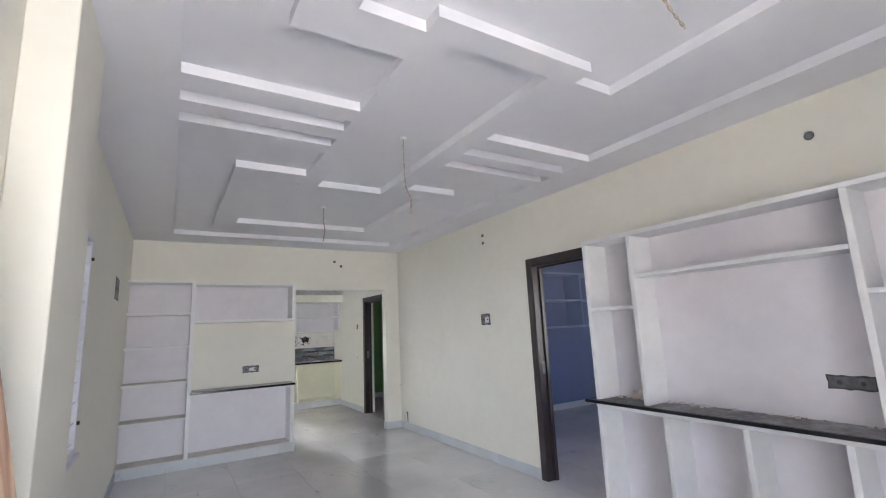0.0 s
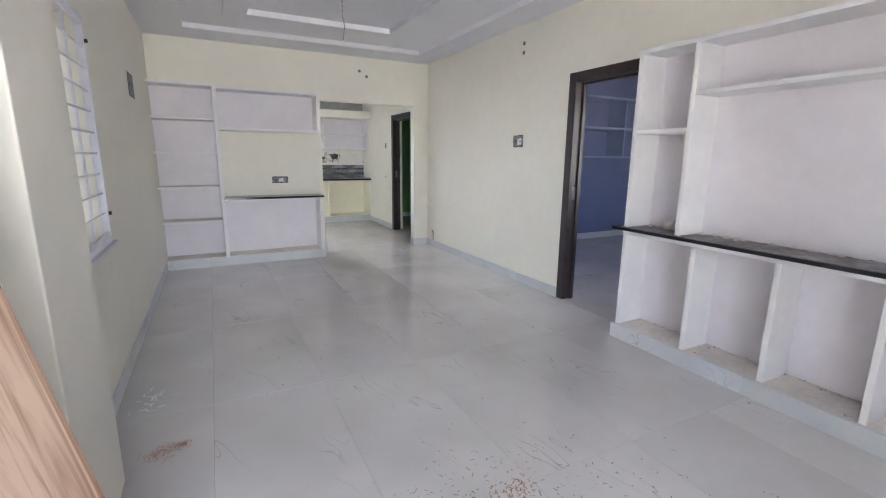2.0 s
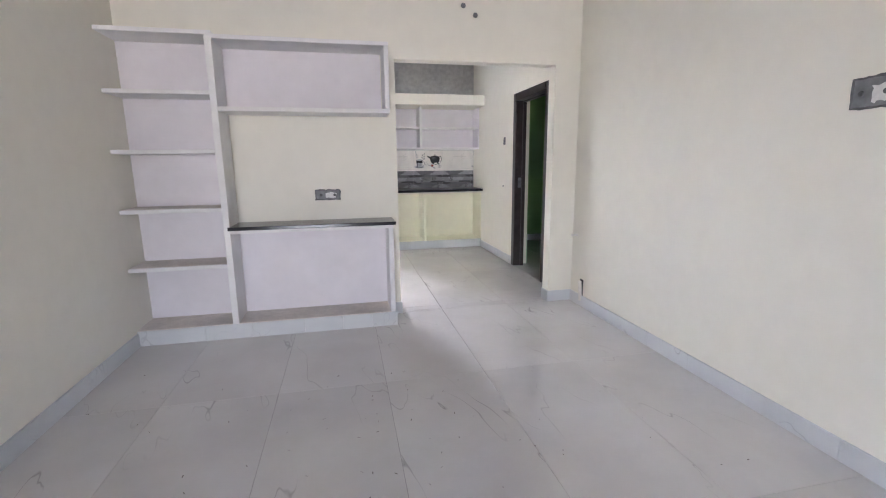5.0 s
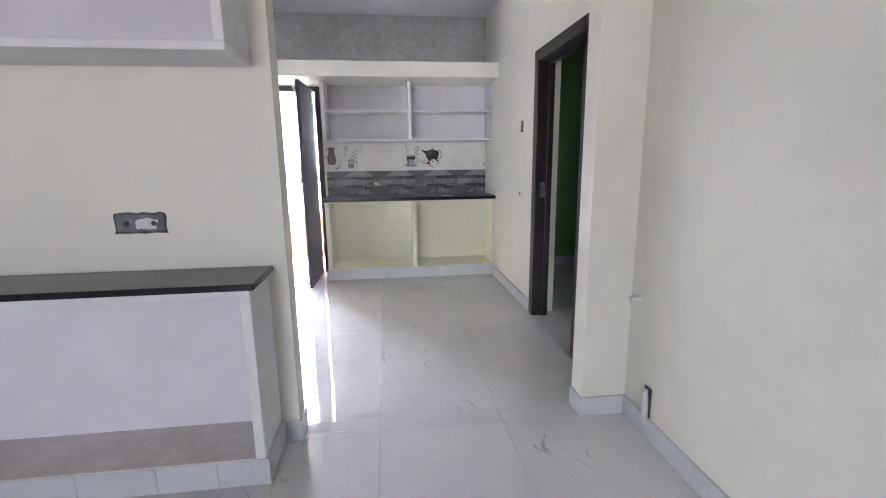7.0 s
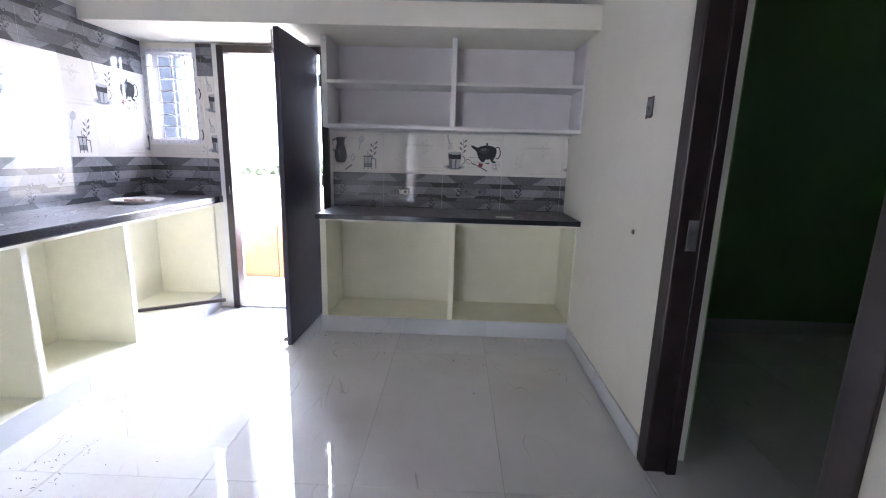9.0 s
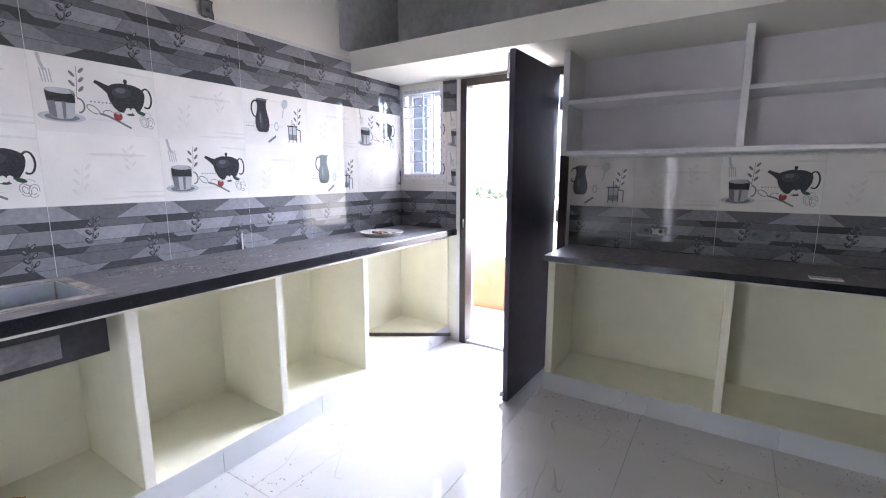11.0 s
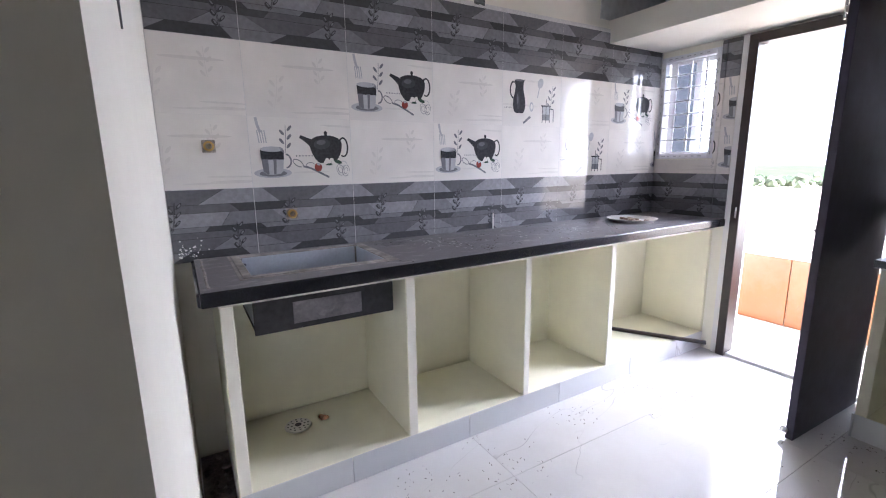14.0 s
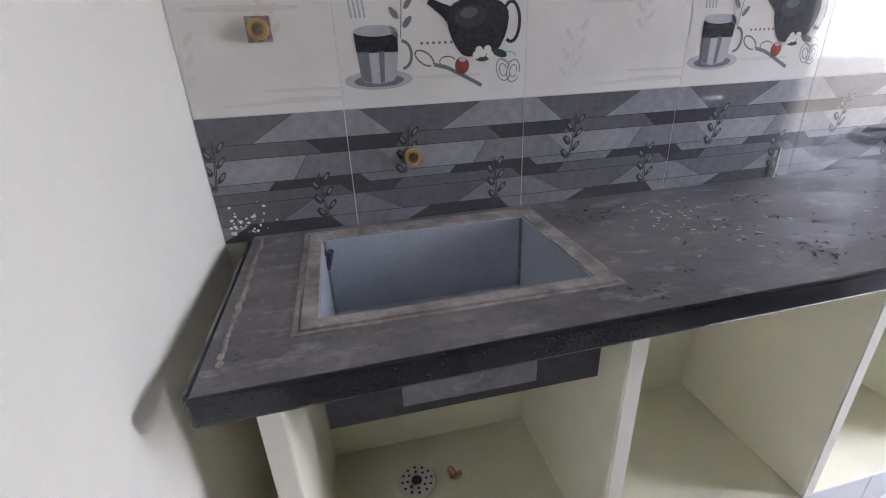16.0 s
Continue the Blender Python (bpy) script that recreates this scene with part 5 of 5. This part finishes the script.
def jug_shapes():
    s = []
    prof = [(0.075, 0.026), (0.082, 0.036), (0.098, 0.044), (0.120, 0.048), (0.142, 0.047), (0.165, 0.043), (0.188, 0.036), (0.210, 0.031), (0.230, 0.030), (0.248, 0.033), (0.262, 0.037)]
    s.append(([(0.125 + w, v) for v, w in prof] + [(0.178, 0.270), (0.160, 0.266)] + [(0.125 - w, v) for v, w in reversed(prof)], 0, 2))
    s.append((ellipse(0.116, 0.145, 0.014, 0.050, 22, tilt=0.05), 7, 3))
    s.append((ellipse(0.113, 0.155, 0.006, 0.030, 18, tilt=0.05), 8, 4))
    s += [(q, 0, 3) for q in stroke(ellipse(0.082, 0.205, 0.026, 0.046, 18, 1.0, 4.9), 0.009)]
    s.append((ellipse(0.127, 0.262, 0.034, 0.006, 18), 8, 3))
    s += [(ellipse(0.018 + 0.0115 * i, 0.105, 0.003, 0.003, 8), 1, 1) for i in range(5)]
    s.append((ellipse(0.222, 0.115, 0.016, 0.028), 2, 1))
    s.append((ellipse(0.222, 0.115, 0.009, 0.017), 6, 2))
    s.append((ellipse(0.290, 0.255, 0.022, 0.030, 16, tilt=-0.4), 2, 1))
    s += [(q, 2, 1) for q in stroke([(0.282, 0.23), (0.268, 0.17)], 0.007)]
    s += [(q, 1, 1) for q in stroke([(0.160, 0.018), (0.215, 0.058)], 0.013)]
    s.append(([(0.310, 0.040), (0.370, 0.040), (0.372, 0.125), (0.308, 0.125)], 2, 2))
    s.append(([(0.310, 0.040), (0.370, 0.040), (0.371, 0.075), (0.309, 0.075)], 1, 3))
    for x in (0.310, 0.340, 0.370):
        s += [(q, 0, 4) for q in stroke([(x, 0.025), (x, 0.128)], 0.005)]
    s += [(q, 0, 4) for q in stroke([(0.300, 0.125), (0.380, 0.125)], 0.008)]
    s += [(q, 0, 4) for q in stroke([(0.340, 0.125), (0.340, 0.165)], 0.005)]
    s += [(q, 0, 3) for q in stroke([(0.372, 0.11), (0.402, 0.105), (0.402, 0.03)], 0.006)]
    s += sprig(0.375, 0.115, 0.13, 1, 4, 0.15)
    return s


def streaks(seed):
    """Faint long clouds across a white tile."""
    r = random.Random(seed)
    return [(ellipse(r.uniform(0.05, TW - 0.05), r.uniform(0.02, THT - 0.02), r.uniform(0.05, 0.14), r.uniform(0.003, 0.007), 16, tilt=r.uniform(-0.05, 0.02)), 5, -1 + 0.2 * i) for i in range(4)]


def ghost_shapes():
    return streaks(5) + [(p, 5, l) for p, m, l in sprig(0.12, 0.04, 0.14, 5, 1, 0.2) + sprig(0.33, 0.15, 0.12, 5, 1, -0.1)]


def dark_shapes():
    """Bands of slanted grey facets with leaf sprigs; a facet is (top from, to, bottom from, to) in tile widths."""
    s = []
    rows = [(0.245, 0.3095, 10, 8, (0.073, 0.743, 0.239, 0.514)), (0.210, 0.245, 8, 7, (0.780, 1.300, 0.862, 1.248)),
            (0.150, 0.210, 9, 10, (0.156, 0.780, 0.303, 0.697)), (0.128, 0.150, 9, 7, (0.596, 1.040, 0.550, 1.090)),
            (0.100, 0.128, 8, 7, (0.926, 1.275, 1.000, 1.220)), (0.045, 0.100, 9, 8, (0.046, 0.790, 0.266, 0.587)),
            (0.0, 0.045, 9, 7, (0.430, 0.853, 0.248, 0.945))]
    for a, b, ground, tone, (t0, t1, b0, b1) in rows:
        s.append(([(0, a), (TW, a), (TW, b), (0, b)], ground, 0))
        for k in (-1, 0, 1):
            s.append(([((b0 + k) * TW, a), ((b1 + k) * TW, a), ((t1 + k) * TW, b), ((t0 + k) * TW, b)], tone, 1))
            s += [(q, 0, 2) for q in stroke([((b1 + k) * TW, a), ((t1 + k) * TW, b)], 0.0014)]
    for a, b, ground, tone, facet in rows[:-1]:
        s += [(q, 0, 2) for q in stroke([(0, a), (TW, a)], 0.0015)]
    for u, v, lean in ((0.140, 0.140, 0.18), (0.395, 0.045, -0.12)):
        s += [(p, 7, 3) for p, m, l in sprig(u - 0.004, v - 0.004, 0.118, 7, 3, lean)]
        s += [(p, 0, 4) for p, m, l in sprig(u, v, 0.118, 0, 4, lean)]
        s += [([(c[0] + (x - c[0]) * 0.62, c[1] + (y - c[1]) * 0.62) for x, y in p], 9, 5)
              for p, m, l in sprig(u, v, 0.118, 9, 5, lean)[2:] for c in [(sum(x for x, y in p) / len(p), sum(y for x, y in p) / len(p))]]
    return s


PRINTS = {"p": streaks(2) + pot_shapes(), "j": streaks(9) + jug_shapes(), "g": ghost_shapes(), "d": dark_shapes()}
tile_cache = {}


def wall_tile(parent, origin, u_axis, n_axis, kind, lo, hi, v1=THT):
    """One glazed tile, cut to the stretch lo..hi, with its print as a sub-part."""
    key = (kind, round(lo, 3), round(hi, 3), round(v1, 3))
    if key not in tile_cache:
        bm = bmesh.new()
        box_into(bm, lo + 0.001, hi - 0.001, 0.001, v1 - 0.001, 0.0, TD, 0.0012)
        body = finish("tile", bm, GREYS[2] if kind == "d" else CERAMIC)
        tile_cache[key] = (body, printed("tile_print", PRINTS[kind], lo + 0.001, hi - 0.001, v1))
    body, pr = tile_cache[key]
    m = Matrix((Vector(u_axis), Vector((0, 0, 1)), Vector(n_axis))).transposed().to_4x4()
    m.translation = origin
    t = new("tile", body)
    t.parent = parent
    t.matrix_parent_inverse = parent.matrix_world.inverted()
    t.matrix_basis = m
    q = new("tile_print", pr)
    q.parent = t


tw = thing("tiled_splashback", (KX, 9.4, 0.93), "glossy kitchen wall tiles printed with teapots and grey facets", "wall tiles", kind="structure")
part("grout", box(KX + 0.0005, KX + 0.0053 + TD, PB + 0.001, DY - 0.001, 0.935, 2.19), GROUT, tw)
ROWZ = (0.932, 1.242, 1.550, 1.858)
layout = {0: "dddddddd", 1: "gpgpgjgp", 2: "ggpgjgpg", 3: "dddddddd"}
for r, z in enumerate(ROWZ):
    for i in range(8):
        y = 7.70 + i * TW
        lo, hi = max(0.0, PB + 0.002 - y), min(TW, DY - 0.012 - y)
        if hi > lo + 0.01:
            wall_tile(tw, (KX + 0.006, y, z), (0, 1, 0), (1, 0, 0), layout[r][i], lo, hi)
bw = thing("tiled_splashback", (3.6, DY, 0.9), "glossy tiles printed with teapots behind the far counter", "wall tiles", kind="structure")
part("grout", box(2.712, RX - 0.001, DY - 0.0053 - TD, DY - 0.0005, 0.897, 1.489), GROUT, bw)
for r, z in enumerate((0.857, 1.167)):
    for i in range(5):
        x = 2.651 + i * TW
        lo, hi = max(0.0, 2.712 - x), min(TW, RX - 0.002 - x)
        if hi > lo + 0.01:
            wall_tile(bw, (x, DY - 0.006, z), (1, 0, 0), (0, -1, 0), "d" if r == 0 else "jgpgp"[i], lo, hi)
dw = thing("tiled_splashback", (1.5, DY, 0.93), "glossy tiles beside the kitchen door", "wall tiles", kind="structure")
for r, z in enumerate(ROWZ):
    for i in range(2):
        x = 1.245 + i * TW
        hi = min(TW, 1.799 - x)
        if hi < 0.01:
            continue
        lo = 0.002
        if r in (1, 2, 3):
            if r == 1:
                wall_tile(dw, (x, DY - 0.006, z), (1, 0, 0), (0, -1, 0), "g", lo, hi, 0.095)
            if i == 0:
                wall_tile(dw, (x, DY - 0.006, z), (1, 0, 0), (0, -1, 0), "d" if r == 3 else "p", 0.432, min(TW, hi), 0.235 if r == 3 else THT)
            else:
                wall_tile(dw, (x, DY - 0.006, z), (1, 0, 0), (0, -1, 0), "d" if r == 3 else "p", lo, hi, 0.235 if r == 3 else THT)
        else:
            wall_tile(dw, (x, DY - 0.006, z), (1, 0, 0), (0, -1, 0), "d", lo, hi)

# ---- skirtings ----
sk = thing("baseboard", (RX, 5, 0), "white veined skirting tiles along the walls", "skirting", kind="structure")
skirting(sk, "y", RX, 4.632, PY, -1, start=5.29)
skirting(sk, "x", PY, 4.313, RX - 0.012, -1)
skirting(sk, "y", 4.325, PY, PB, -1)
skirting(sk, "x", PY, 2.88, 2.957, -1)
skirting(sk, "y", 2.945, PY - 0.0, PB, 1)
skirting(sk, "y", LX, 3.42, 7.42, 1, start=4.2)
skirting(sk, "y", LX, FY, 2.88, 1, start=0.5)
skirting(sk, "y", RX, 9.252, bf, -1, start=9.9)
skirting(sk, "y", RX, PB, 8.278, -1)
skirting(sk, "x", 7.0, RX + TH + 0.01, 8.2, -1, start=5.5)
skirting(sk, "y", 8.2, 3.0, 6.98, -1, start=4.0)
skirting(sk, "x", 10.9, RX + TH + 0.01, 8.2, -1, start=5.5)
skirting(sk, "y", 8.2, 7.2, 10.88, -1, start=8.0)

# ---- floor tiles ----
PX, PYT = 0.6125, 1.27
tile_mesh = {}


def floor_tile(x0, x1, y0, y1):
    key = (round(x1 - x0, 3), round(y1 - y0, 3))
    if key not in tile_mesh:
        w, d = key
        tile_mesh[key] = finish("floor_tile", box(-w / 2 + 0.0008, w / 2 - 0.0008, -d / 2 + 0.0008, d / 2 - 0.0008, -0.008, 0.0, 0.0006), MARBLE)
    o = new("floor_tile", tile_mesh[key])
    o.parent = floor
    o.matrix_basis = Matrix.Translation(((x0 + x1) / 2, (y0 + y1) / 2, 0))


def pave(x0, x1, y0, y1):
    i0 = math.floor((x0 - 2.70) / PX)
    j0 = math.floor((y0 - 2.65) / PYT)
    for i in range(i0, i0 + 20):
        for j in range(j0, j0 + 20):
            a, b = max(x0, 2.70 + i * PX), min(x1, 2.70 + (i + 1) * PX)
            c, d = max(y0, 2.65 + j * PYT), min(y1, 2.65 + (j + 1) * PYT)
            if b - a > 0.01 and d - c > 0.01:
                floor_tile(a, b, c, d)


pave(LX, RX, FY, PY)
pave(2.945, 4.325, PY, PB)
pave(KX, RX, PB, DY)
pave(RX, 8.2, 3.0, 7.0)
pave(RX, 8.2, 7.17, 10.9)
